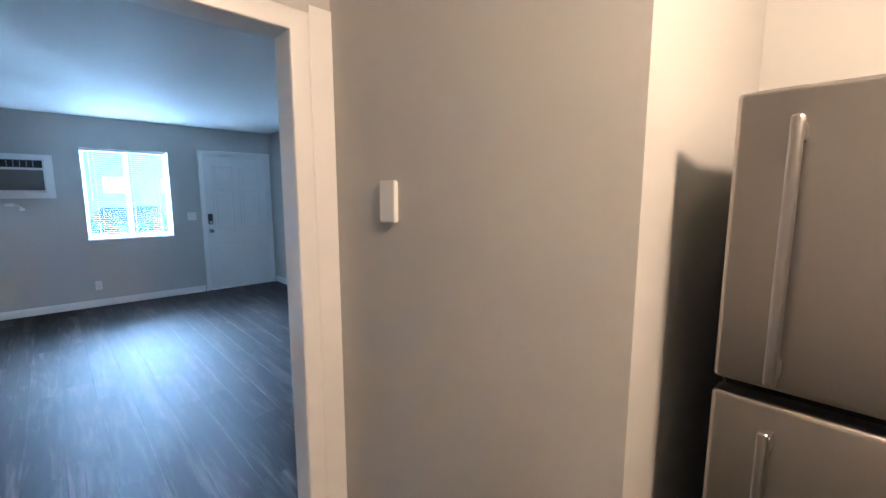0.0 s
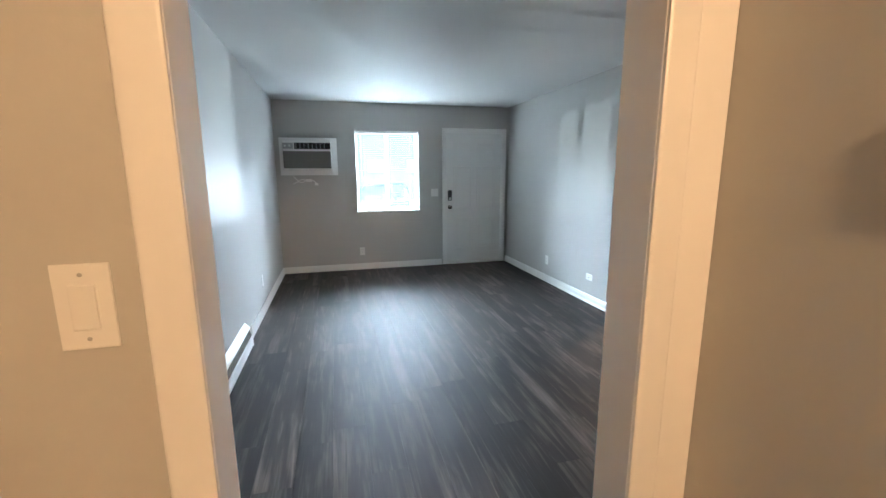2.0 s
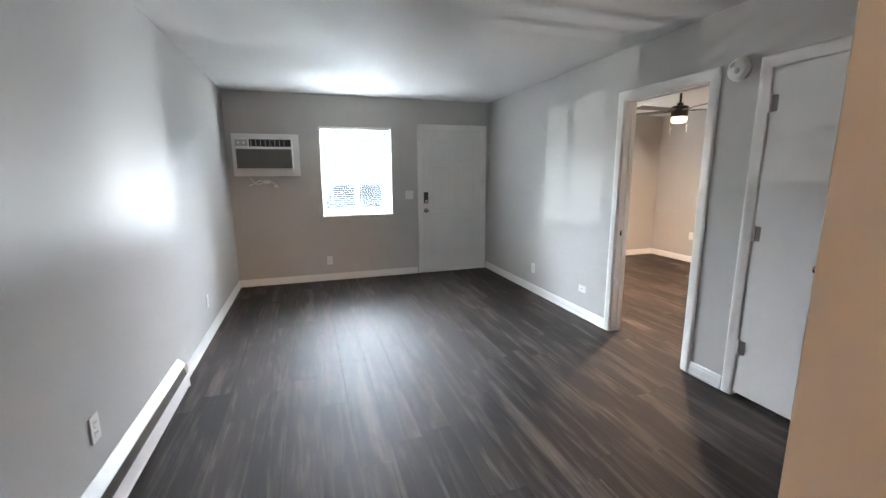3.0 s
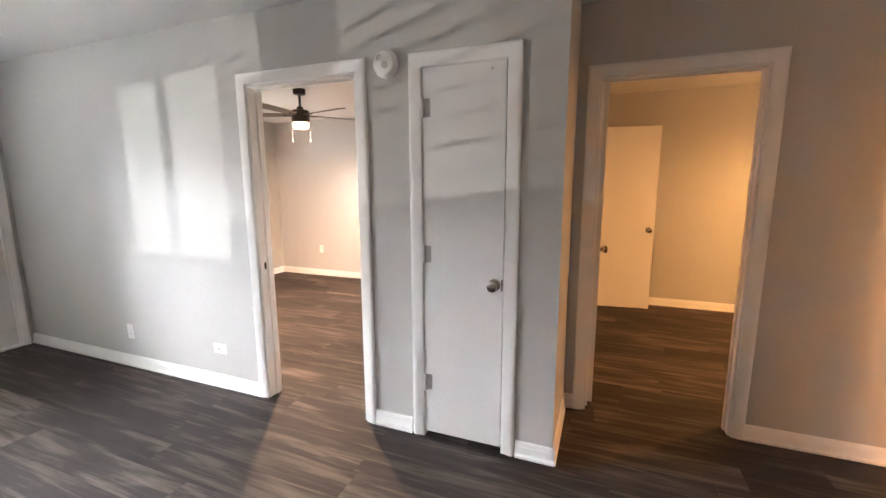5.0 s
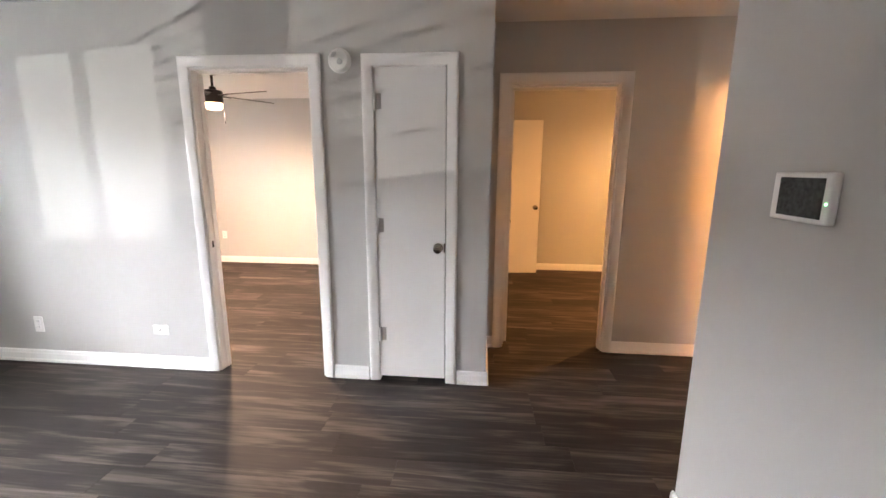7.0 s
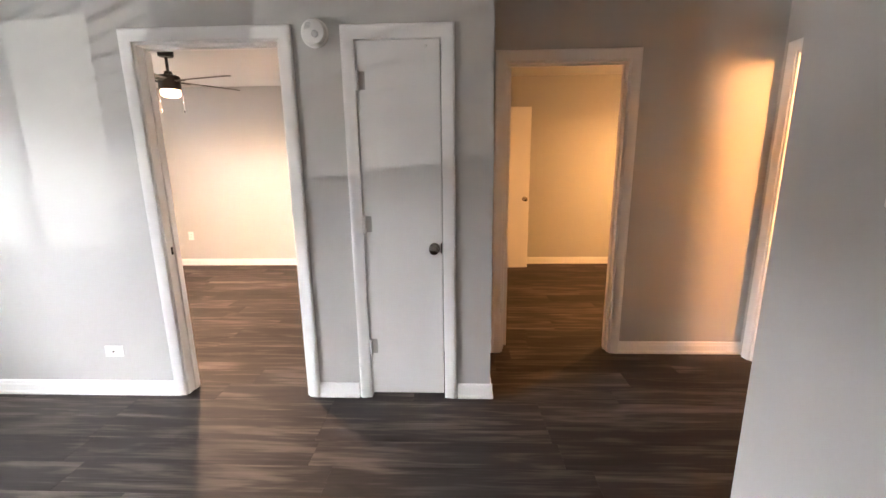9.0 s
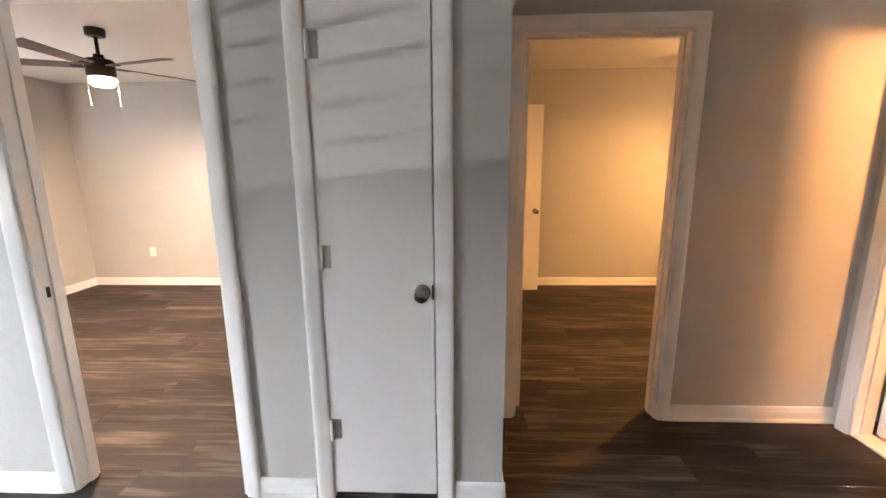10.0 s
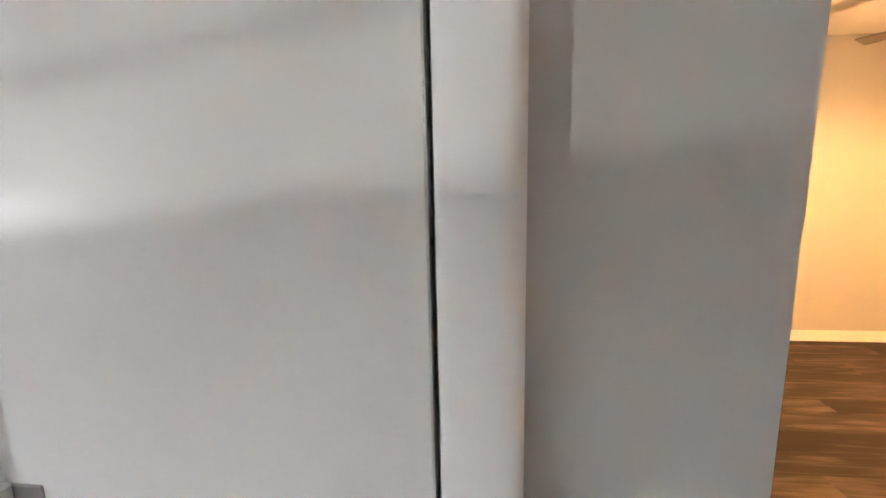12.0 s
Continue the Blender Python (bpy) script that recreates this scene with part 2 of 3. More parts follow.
def wall(name, axis, at, thick, a, b, holes=(), top=2.46, label="light grey painted drywall wall"):
    """A wall along x ('x') or y ('y'), its faces at `at` and at + thick, from a to b, with holes (from, to, bottom, top)."""
    bm = bmesh.new()

    def slab(u0, u1, z0, z1):
        if u1 - u0 < 1e-4 or z1 - z0 < 1e-4:
            return
        lo, hi = min(at, at + thick), max(at, at + thick)
        if axis == "x":
            box(bm, (u0, lo, z0), (u1, hi, z1))
        else:
            box(bm, (lo, u0, z0), (hi, u1, z1))
    u = a
    for h0, h1, z0, z1 in sorted(holes):
        slab(u, h0, 0, top)
        slab(h0, h1, 0, z0)
        slab(h0, h1, z1, top)
        u = h1
    slab(u, b, 0, top)
    return setting(name, bm, PAINT, label, "wall")


def jamb(parent, axis, at, thick, u0, u1, top, stop=None):
    """Lining boards of an opening, 14 mm thick, with a stop strip."""
    lo, hi = min(at, at + thick) - 0.001, max(at, at + thick) + 0.001

    def b(name, ua, ub, z0, z1, l=lo, h=hi):
        if axis == "y":
            return part(name, bevelled((l, ua, z0), (h, ub, z1), 0.0015, 1), TRIM, parent)
        return part(name, bevelled((ua, l, z0), (ub, h, z1), 0.0015, 1), TRIM, parent)
    b("side_jamb", u0 - 0.001, u0 + 0.014, 0.002, top)
    b("side_jamb", u1 - 0.014, u1 + 0.001, 0.002, top)
    b("head_jamb", u0 + 0.014, u1 - 0.014, top - 0.014, top + 0.001)
    if stop is not None:
        s0, s1 = stop
        b("door_stop", u0 + 0.013, u0 + 0.024, 0.003, top - 0.014, s0, s1)
        b("door_stop", u1 - 0.024, u1 - 0.013, 0.003, top - 0.014, s0, s1)
        b("door_stop", u0 + 0.024, u1 - 0.024, top - 0.025, top - 0.013, s0, s1)


def knob(parent, m, name="knob"):
    """Round passage knob; z of m points out of the door."""
    k = part(name, lathe([(0.012, 0.0), (0.012, 0.022), (0.020, 0.030), (0.027, 0.040), (0.0285, 0.050), (0.026, 0.060), (0.018, 0.066), (0.0, 0.068)], 28, m), NICKEL, parent, "satin nickel door knob", True)
    part("rose", lathe([(0.031, 0.0), (0.031, 0.004), (0.026, 0.008), (0.012, 0.010)], 28, m), NICKEL, k, "", True)
    return k


# ---- floor plan ----
XW, XE, YN, YS = -0.79, 2.69, 6.845, 1.39      # living room
CEIL_Z = 2.44
T = 0.11
BED = (3.286, 4.068)       # bedroom doorway in the east wall
CLO = (2.440, 2.910)       # closet doorway in the east wall
HALL_X, HD, HN = 3.300, (1.256, 2.058), 2.181   # hall end wall, its doorway, hall north wall
KIT = (-0.224, 0.618)      # kitchen doorway
KY0 = 1.275                # kitchen face of the doorway wall
STUB = 0.757               # kitchen face of the short wall by the doorway
BATH_Y, BATH = 0.31, (2.50, 3.19)
HALL_W = 1.722
B1X, B1N = 5.95, 6.89
B2X, B2N, B2S = 6.0, 2.14, -2.0
WIN = (0.308, 1.242, 0.888, 2.05)
BWIN = (3.45, 4.37, 0.87, 2.045)
HEAD = 2.035

slab = bmesh.new()
box(slab, (-2.4, -3.4, -0.12), (6.2, 7.05, -0.006))
setting("floor", slab, mat("floor_underlay", (0.06, 0.05, 0.045), 0.8), "dark grey-brown wood-look vinyl plank floor", "floor")

roof = bmesh.new()
box(roof, (-2.4, -3.4, CEIL_Z), (6.2, 7.05, CEIL_Z + 0.15))
setting("ceiling", roof, CEIL, "white painted ceiling with a faint texture", "ceiling")

wall("wall_north", "x", YN, 0.16, XW - T, XE, [(WIN[0], WIN[1], WIN[2], WIN[3]), (1.668, 2.60, 0, 2.058)])
wall("wall_west", "y", XW, -T, YS - 0.1, YN)
wall("wall_east", "y", XE, T, HN, 7.005, [(BED[0], BED[1], 0, HEAD), (CLO[0], CLO[1], 0, HEAD)])
wall("wall_kitchen_doorway", "x", KY0, YS - KY0, XW - T - 0.6, HALL_W - 0.0, [(KIT[0], KIT[1], 0, 2.02)])
wall("wall_kitchen_stub", "y", STUB, 0.10, 0.18, KY0)
wall("wall_fridge_alcove", "x", 0.18, 0.09, STUB + 0.10, 1.64)
wall("wall_hall_west", "y", HALL_W, -0.08, -3.3, KY0)
wall("wall_hall_north", "x", HN, 0.10, XE + T, HALL_X)
wall("wall_hall_end", "y", HALL_X, T, BATH_Y - T - 0.02, B2N + 0.14, [(HD[0], HD[1], 0, HEAD)])
wall("wall_bathroom", "x", BATH_Y, -T, HALL_W, HALL_X, [(BATH[0], BATH[1], 0, HEAD)])
wall("wall_bathroom_south", "x", -2.0, -T, HALL_W, HALL_X + T)
wall("wall_bathroom_east", "y", HALL_X, T, -2.0, BATH_Y - T - 0.02)
wall("wall_kitchen_west", "y", -1.5, -T, -3.3, KY0)
wall("wall_kitchen_south", "x", -3.2, -T, -1.6, HALL_W)
wall("wall_bedroom_north", "x", B1N, 0.12, XE + T, B1X + T, [(BWIN[0], BWIN[1], BWIN[2], BWIN[3])])
wall("wall_bedroom_east", "y", B1X, T, 3.0, B1N)
wall("wall_bedroom_south", "x", 3.14, -0.10, XE + T, B1X)
wall("wall_second_bedroom_east", "y", B2X, T, B2S, B2N + 0.1)
wall("wall_second_bedroom_north", "x", B2N, 0.10, HALL_X + T, B2X)
wall("wall_second_bedroom_south", "x", B2S, -T, HALL_X + T, B2X + T)
wall("wall_closet_back", "y", 3.30, 0.06, 2.29, 3.03)

east = lambda u, z, d: (XE - d, u, z)
hall = lambda u, z, d: (HALL_X - d, u, z)
north = lambda u, z, d: (u, YN - d, z)
kitchen = lambda u, z, d: (u, KY0 - d, z)
bath = lambda u, z, d: (u, BATH_Y + d, z)
CO = CASE_W

# baseboards
baseboard((XW, YN), (1.594, YN), (0, -1))
baseboard((XW, 4.16), (XW, YN), (1, 0))
baseboard((XE, BED[1] + CO), (XE, YN), (-1, 0))
baseboard((XE, CLO[1] + CO), (XE, BED[0] - CO), (-1, 0))
baseboard((XE, HN - 0.014), (XE, CLO[0] - CO), (-1, 0))
baseboard((XE - 0.013, HN), (HALL_X, HN), (0, -1))
baseboard((HALL_X, HD[1] + CO), (HALL_X, HN), (-1, 0))
baseboard((HALL_X, BATH_Y), (HALL_X, HD[0] - CO), (-1, 0))
baseboard((0.68, YS), (HALL_W + 0.013, YS), (0, 1))
baseboard((HALL_W, BATH_Y), (HALL_W, YS + 0.013), (1, 0))
baseboard((HALL_W, BATH_Y), (BATH[0] - CO, BATH_Y), (0, 1))
baseboard((B1X, 3.14), (B1X, B1N), (-1, 0))
baseboard((XE + T, B1N), (B1X, B1N), (0, -1))
baseboard((XE + T, BED[1] + CO), (XE + T, B1N), (1, 0))
baseboard((B2X, B2S), (B2X, B2N), (-1, 0))
baseboard((HALL_X + T + 0.9, B2N), (B2X, B2N), (0, -1))
baseboard((HALL_X + T, B2S), (HALL_X + T, HD[0] - CO), (1, 0))


# ---- doors and doorways ----
def doorway(name, label):
    return thing(name, label, "doorway", kind="structure")


d = doorway("doorway_bedroom", "open bedroom doorway with white casing and jambs")
jamb(d, "y", XE, T, BED[0], BED[1], HEAD, (XE + 0.055, XE + 0.09))
casing(d, BED[0], BED[1], HEAD, east)
casing(d, BED[0], BED[1], HEAD, lambda u, z, k: (XE + T + k, u, z))
part("strike_plate", bevelled((XE + 0.030, BED[1] - 0.0165, 0.89), (XE + 0.046, BED[1] - 0.0135, 0.935), 0.001, 1), DARK, d, "dark latch strike plate")

d = doorway("doorway_hall", "open hall doorway with white casing and jambs")
jamb(d, "y", HALL_X, T, HD[0], HD[1], HEAD, (HALL_X + 0.045, HALL_X + 0.075))
casing(d, HD[0], HD[1], HEAD, hall)
casing(d, HD[0], HD[1], HEAD, lambda u, z, k: (HALL_X + T + k, u, z))
part("strike_plate", bevelled((HALL_X + 0.078, HD[0] + 0.0135, 0.90), (HALL_X + 0.096, HD[0] + 0.0165, 0.950), 0.001, 1), DARK, d, "dark latch strike plate")

d = doorway("doorway_bathroom", "open bathroom doorway with white casing and threshold")
jamb(d, "x", BATH_Y - T, T, BATH[0], BATH[1], HEAD, (BATH_Y - 0.065, BATH_Y - 0.04))
casing(d, BATH[0], BATH[1], HEAD, bath)
part("threshold", bevelled((BATH[0] + 0.014, BATH_Y - T, 0.0), (BATH[1] - 0.014, BATH_Y - 0.005, 0.014), 0.005), TRIM, d, "white painted threshold strip")

d = doorway("doorway_kitchen", "cased kitchen doorway painted warm white")
jamb(d, "x", KY0, YS - KY0, KIT[0], KIT[1], 2.02)
casing(d, KIT[0], KIT[1], 2.02, kitchen, 1.0, reveal=0.019)
part("filler_strip", bevelled((KIT[1] + 0.054, KY0 - 0.011, 0.0), (STUB - 0.001, KY0 - 0.001, 2.10), 0.002), TRIM, d, "white filler board beside the casing")


def flat_leaf(parent, w, h, t=0.035):
    return part("leaf", bevelled((0, -t, 0), (w, 0, h), 0.002, 1), DOORW, parent)


# closet door: shut, hinges to the north
d = thing("door_closet", "shut narrow flat white closet door with nickel knob", "door", kind="structure")
jamb(d, "y", XE, T, CLO[0] - 0.001, CLO[1] + 0.001, HEAD)
casing(d, CLO[0] + 0.012, CLO[1] - 0.012, HEAD - 0.012, east, 1.06)
leaf = part("leaf", bevelled((XE - 0.002, CLO[0] + 0.0185, 0.028), (XE + 0.033, CLO[1] - 0.0145, HEAD - 0.016), 0.002, 1), DOORW, d)
knob(leaf, Matrix.Translation((XE - 0.002, 2.502, 0.931)) @ pose(0, 0, 0, 0, -90, 0))
# added nickel strip, standing in for a shadow on the casing
part("latch_shadow_strip", bevelled((XE - 0.0045, CLO[0] + 0.019, 0.90), (XE - 0.001, CLO[0] + 0.026, 0.96), 0.001, 1), NICKEL, leaf)
part("door_stud", lathe([(0.006, 0), (0.006, 0.006), (0.003, 0.010)], 14, Matrix.Translation((XE - 0.002, 2.53, 1.985)) @ pose(0, 0, 0, 0, -90, 0)), DOORW, leaf, "small painted stud near the top of the door", True)
for z in (1.825, 1.070, 0.335):
    hg = bevelled((XE - 0.0050, CLO[1] - 0.058, z - 0.045), (XE - 0.0015, CLO[1] - 0.018, z + 0.045), 0.001, 1)
    h = part("hinge", hg, HINGE, d, "dull grey butt hinge")
    part("barrel", lathe([(0.005, -0.050), (0.0085, -0.047), (0.0085, 0.047), (0.005, 0.050)], 16, Matrix.Translation((XE - 0.012, CLO[1] - 0.021, z))), DOORW, h, "", True)

# second bedroom door, swung fully open into the room
d = thing("door_second_bedroom", "open flat white bedroom door with nickel knobs", "door", pose(HALL_X + T - 0.02, HD[1] - 0.016, 0.012, 0, 0, 1.5), kind="structure")
flat_leaf(d, 0.745, 2.0)
knob(d, Matrix.Translation((0.68, -0.035, 0.92)) @ pose(0, 0, 0, 90, 0, 0))
knob(d, Matrix.Translation((0.68, 0.0, 0.92)) @ pose(0, 0, 0, -90, 0, 0))

# wardrobe door standing open in the second bedroom
d = thing("door_wardrobe", "open narrow flat white wardrobe door with dark knob", "door", pose(5.715, B2N - 0.004, 0.012, 0, 0, -83.5), kind="structure")
flat_leaf(d, 0.67, 2.03)
knob(d, Matrix.Translation((0.61, -0.035, 0.905)) @ pose(0, 0, 0, 90, 0, 0))

# bathroom door, open inwards
d = thing("door_bathroom", "open flat white bathroom door, warmly lit", "door", pose(BATH[1] - 0.02, BATH_Y - T - 0.01, 0.02, 0, 0, -97), kind="structure")
flat_leaf(d, 0.64, 2.0)
knob(d, Matrix.Translation((0.58, -0.035, 0.92)) @ pose(0, 0, 0, 90, 0, 0))
for z in (0.22, 1.78):
    part("hinge", bevelled((0.0, -0.041, z - 0.045), (0.03, -0.036, z + 0.045), 0.001, 1), NICKEL, d, "nickel butt hinge")

# front door: six raised panels, keypad and knob
d = thing("door_front", "shut white six-panel front door with black keypad lock", "door", kind="structure")
FX0, FX1, FTOP = 1.668, 2.60, 2.058
jamb(d, "x", YN, 0.16, FX0, FX1, FTOP)
casing(d, FX0, FX1, FTOP, north, 0.85)
part("threshold", bevelled((FX0 + 0.014, YN - 0.02, 0.001), (FX1 - 0.014, YN + 0.15, 0.024), 0.004), TRIM, d, "white door sill")
leaf = part("leaf", bevelled((FX0 + 0.017, YN + 0.012, 0.026), (FX1 - 0.017, YN + 0.055, FTOP - 0.017), 0.002, 1), DOORW, d)


def raised_panel(x0, x1, z0, z1):
    bm = bmesh.new()
    y = YN + 0.012
    ring = []
    for inset, dy in ((0, 0.0), (0.008, -0.004), (0.016, -0.002), (0.022, 0.0015), (0.034, 0.002), (0.060, -0.003)):
        ring.append([bm.verts.new((px, y + dy, pz)) for px, pz in ((x0 + inset, z0 + inset), (x1 - inset, z0 + inset), (x1 - inset, z1 - inset), (x0 + inset, z1 - inset))])
    for a, b in zip(ring, ring[1:]):
        for i in range(4):
            bm.faces.new((a[i], a[(i + 1) % 4], b[(i + 1) % 4], b[i]))
    bm.faces.new(ring[-1])
    bmesh.ops.recalc_face_normals(bm, faces=bm.faces[:])
    return part("panel", bm, DOORW, leaf)


for c0, c1 in ((FX0 + 0.125, 2.095), (2.175, FX1 - 0.125)):
    raised_panel(c0, c1, 1.62, 1.90)
    raised_panel(c0, c1, 0.88, 1.54)
    raised_panel(c0, c1, 0.24, 0.74)
lock = part("keypad_lock", bevelled((1.700, YN - 0.018, 1.015), (1.765, YN + 0.012, 1.175), 0.012, 3), BLACK, leaf, "black keypad deadbolt lock", True)
part("thumb_turn", bevelled((1.712, YN - 0.026, 1.025), (1.753, YN - 0.016, 1.065), 0.004), GREYPL, lock, "grey lock button")
part("keypad", bevelled((1.710, YN - 0.0205, 1.085), (1.755, YN - 0.017, 1.160), 0.001, 1), BLACK, lock)
knob(leaf, Matrix.Translation((1.732, YN + 0.012, 0.914)) @ pose(0, 0, 0, 90, 0, 0))


# ---- windows ----
def window(name, x0, x1, z0, z1, y, depth):
    w = thing(name, "white sliding window with lowered mini blinds, daylit", "window", kind="structure")
    fy0, fy1 = y + depth - 0.07, y + depth - 0.01
    fr = 0.035
    part("window_frame", bevelled((x0, fy0, z0), (x0 + fr, fy1, z1), 0.003, 1), PLASTIC, w)
    part("window_frame", bevelled((x1 - fr, fy0, z0), (x1, fy1, z1), 0.003, 1), PLASTIC, w)
    part("window_frame", bevelled((x0 + fr, fy0, z1 - fr), (x1 - fr, fy1, z1), 0.003, 1), PLASTIC, w)
    part("window_frame", bevelled((x0 + fr, fy0, z0), (x1 - fr, fy1, z0 + fr), 0.003, 1), PLASTIC, w)
    mid = (x0 + x1) / 2
    part("meeting_stile", bevelled((mid - 0.024, fy0 + 0.005, z0 + fr), (mid + 0.024, fy1 - 0.005, z1 - fr), 0.003, 1), PLASTIC, w)
    for a, b in ((x0 + fr, mid - 0.024), (mid + 0.024, x1 - fr)):
        bm = bmesh.new()
        box(bm, (a, fy0 + 0.025, z0 + fr), (b, fy0 + 0.029, z1 - fr))
        p = part("pane", bm, PANE, w, "clear window glass")
        p.visible_shadow = False
    part("window_sill", bevelled((x0 - 0.012, y - 0.012, z0 - 0.022), (x1 + 0.012, y + depth - 0.07, z0 + 0.002), 0.004), TRIM, w, "white painted sill board")
    return w


def blinds(x0, x1, z0, z1, y, tilt, pitch=0.0275):
    b = thing("mini_blinds", "lowered white horizontal mini blinds in the window", "blinds")
    part("head_rail", bevelled((x0 + 0.004, y - 0.016, z1 - 0.036), (x1 - 0.004, y + 0.016, z1 - 0.003), 0.003), SLAT, b)
    part("bottom_rail", bevelled((x0 + 0.006, y - 0.012, z0 + 0.012), (x1 - 0.006, y + 0.012, z0 + 0.028), 0.004), SLAT, b)
    bm = bmesh.new()
    w, c, s = 0.0125, math.cos(radians(tilt)), math.sin(radians(tilt))
    z = z0 + 0.045
    while z < z1 - 0.05:
        top = []
        for q, rise in ((-1, 0.0), (0, 0.0012), (1, 0.0)):
            top.append((q * w * c - rise * s, q * w * s + rise * c))
        va = [bm.verts.new((x0 + 0.008, y + dy, z + dz)) for dy, dz in top]
        vb = [bm.verts.new((x1 - 0.008, y + dy, z + dz)) for dy, dz in top]
        vc = [bm.verts.new((x0 + 0.008, y + dy, z + dz - 0.0006)) for dy, dz in top]
        vd = [bm.verts.new((x1 - 0.008, y + dy, z + dz - 0.0006)) for dy, dz in top]
        for i in range(2):
            bm.faces.new((va[i], vb[i], vb[i + 1], va[i + 1]))
            bm.faces.new((vc[i + 1], vd[i + 1], vd[i], vc[i]))
        z += pitch
    tagged(part("slats", bm, SLAT, b), kind="stuff")
    for x in (x0 + 0.13, (x0 + x1) / 2 + 0.05, x1 - 0.13):
        bm = bmesh.new()
        box(bm, (x - 0.001, y - 0.0145, z0 + 0.02), (x + 0.001, y - 0.0130, z1 - 0.03))
        part("ladder_cord", bm, SLAT, b)
    part("tilt_wand", lathe([(0.004, 0), (0.004, 0.62), (0.002, 0.63)], 10, Matrix.Translation((x0 + 0.08, y - 0.024, z1 - 0.67))), PLASTIC, b, "clear plastic tilt wand", True)
    return b


window("window_living", *WIN[:2], *WIN[2:], YN, 0.16)
blinds(*WIN, YN + 0.035, -2)
window("window_bedroom", *BWIN[:2], *BWIN[2:], B1N, 0.12)
blinds(*BWIN, B1N + 0.025, -42)


# ---- wall fittings ----
def wall_plate(name, label, category, m, w=0.072, h=0.118, kind="outlet"):
    """Plate on a wall; local x along the wall, y up, z out of it."""
    p = thing(name, label, category, m)
    part("plate", bevelled((-w / 2, -h / 2, 0), (w / 2, h / 2, 0.006), 0.003), PLASTIC, p)
    if kind == "outlet":
        for y in (-0.022, 0.022):
            face = part("socket", bevelled((-0.017, y - 0.015, 0.004), (0.017, y + 0.015, 0.008), 0.003), PLASTIC, p)
            for x in (-0.006, 0.006):
                bm = bmesh.new()
                box(bm, (x - 0.0012, y - 0.002, 0.0075), (x + 0.0012, y + 0.008, 0.0084))
                part("slot", bm, BLACK, face)
    elif kind == "rocker":
        part("rocker_frame", bevelled((-0.0185, -0.035, 0.004), (0.0185, 0.035, 0.0068), 0.001, 1), PLASTIC, p)
        part("rocker", bevelled((-0.0165, -0.033, 0.005), (0.0165, 0.033, 0.011), 0.002), PLASTIC, p)
    elif kind == "cable":
        part("socket", lathe([(0.006, 0.004), (0.006, 0.008), (0.0045, 0.009), (0.0045, 0.014)], 16), NICKEL, p, "cable socket", True)
    if kind in ("rocker", "outlet"):
        for y in ((-0.048, 0.048) if kind == "rocker" else (0.0,)):
            part("screw", lathe([(0.0032, 0.005), (0.0032, 0.0068), (0.002, 0.0074)], 12, Matrix.Translation((0, y, 0))), GREYPL, p)
    return p


def on_north(x, z): return pose(x, YN, z, 90, 0, 0)
def on_east(y, z, x=XE): return pose(x, y, z, 90, 0, -90)
def on_west(y, z): return pose(XW, y, z, 90, 0, 90)


wall_plate("wall_outlet", "white duplex outlet on the grey window wall", "outlet", on_north(0.354, 0.278))
wall_plate("light_switch", "white double rocker switch beside the front door", "switch", on_north(1.488, 1.144), 0.115, 0.118, "rocker")
wall_plate("cable_outlet", "white cable plate low on the grey wall", "outlet", on_east(4.487, 0.29), 0.113, 0.070, "cable")
wall_plate("wall_outlet", "white duplex outlet low on the grey wall", "outlet", on_east(5.447, 0.292))
wall_plate("wall_outlet", "white duplex outlet above the baseboard heater", "outlet", on_west(3.06, 0.40))
wall_plate("wall_outlet", "white duplex outlet low on the far grey wall", "outlet", on_west(5.12, 0.335))
wall_plate("wall_outlet", "white duplex outlet in the warm-lit bedroom", "outlet", on_east(-0.095, 0.315, B2X))
wall_plate("wall_outlet", "white duplex outlet in the fan bedroom", "outlet", on_east(6.11, 0.42, B1X))
wall_plate("light_switch", "white rocker light switch beside the kitchen doorway", "switch", pose(-0.353, KY0, 1.246, 90, 0, 0), 0.073, 0.128, "rocker")

p = thing("doorbell_chime", "blank white plastic chime box on the kitchen wall", "chime box", pose(STUB, 0.931, 1.447, 90, 0, -90))
part("cover", bevelled((-0.038, -0.064, 0.006), (0.038, 0.064, 0.019), 0.004), PLASTIC, p)
part("back_plate", bevelled((-0.034, -0.060, 0.0), (0.034, 0.060, 0.008), 0.001, 1), PLASTIC, p)

p = thing("alarm_panel", "white wall touch panel with a dark screen", "touch panel", pose(1.285, YS, 1.363, 90, 0, 180))
part("housing", bevelled((-0.100, -0.064, 0.0), (0.100, 0.064, 0.024), 0.008, 3), PLASTIC, p, "", True)
part("screen", bevelled((-0.072, -0.050, 0.023), (0.080, 0.050, 0.0255), 0.001, 1), SCREEN, p, "dark glossy screen")
part("indicator", lathe([(0.0032, 0.022), (0.0032, 0.0255), (0.002, 0.026)], 12, Matrix.Translation((0.091, -0.012, 0))), LED, p, "small green indicator light")

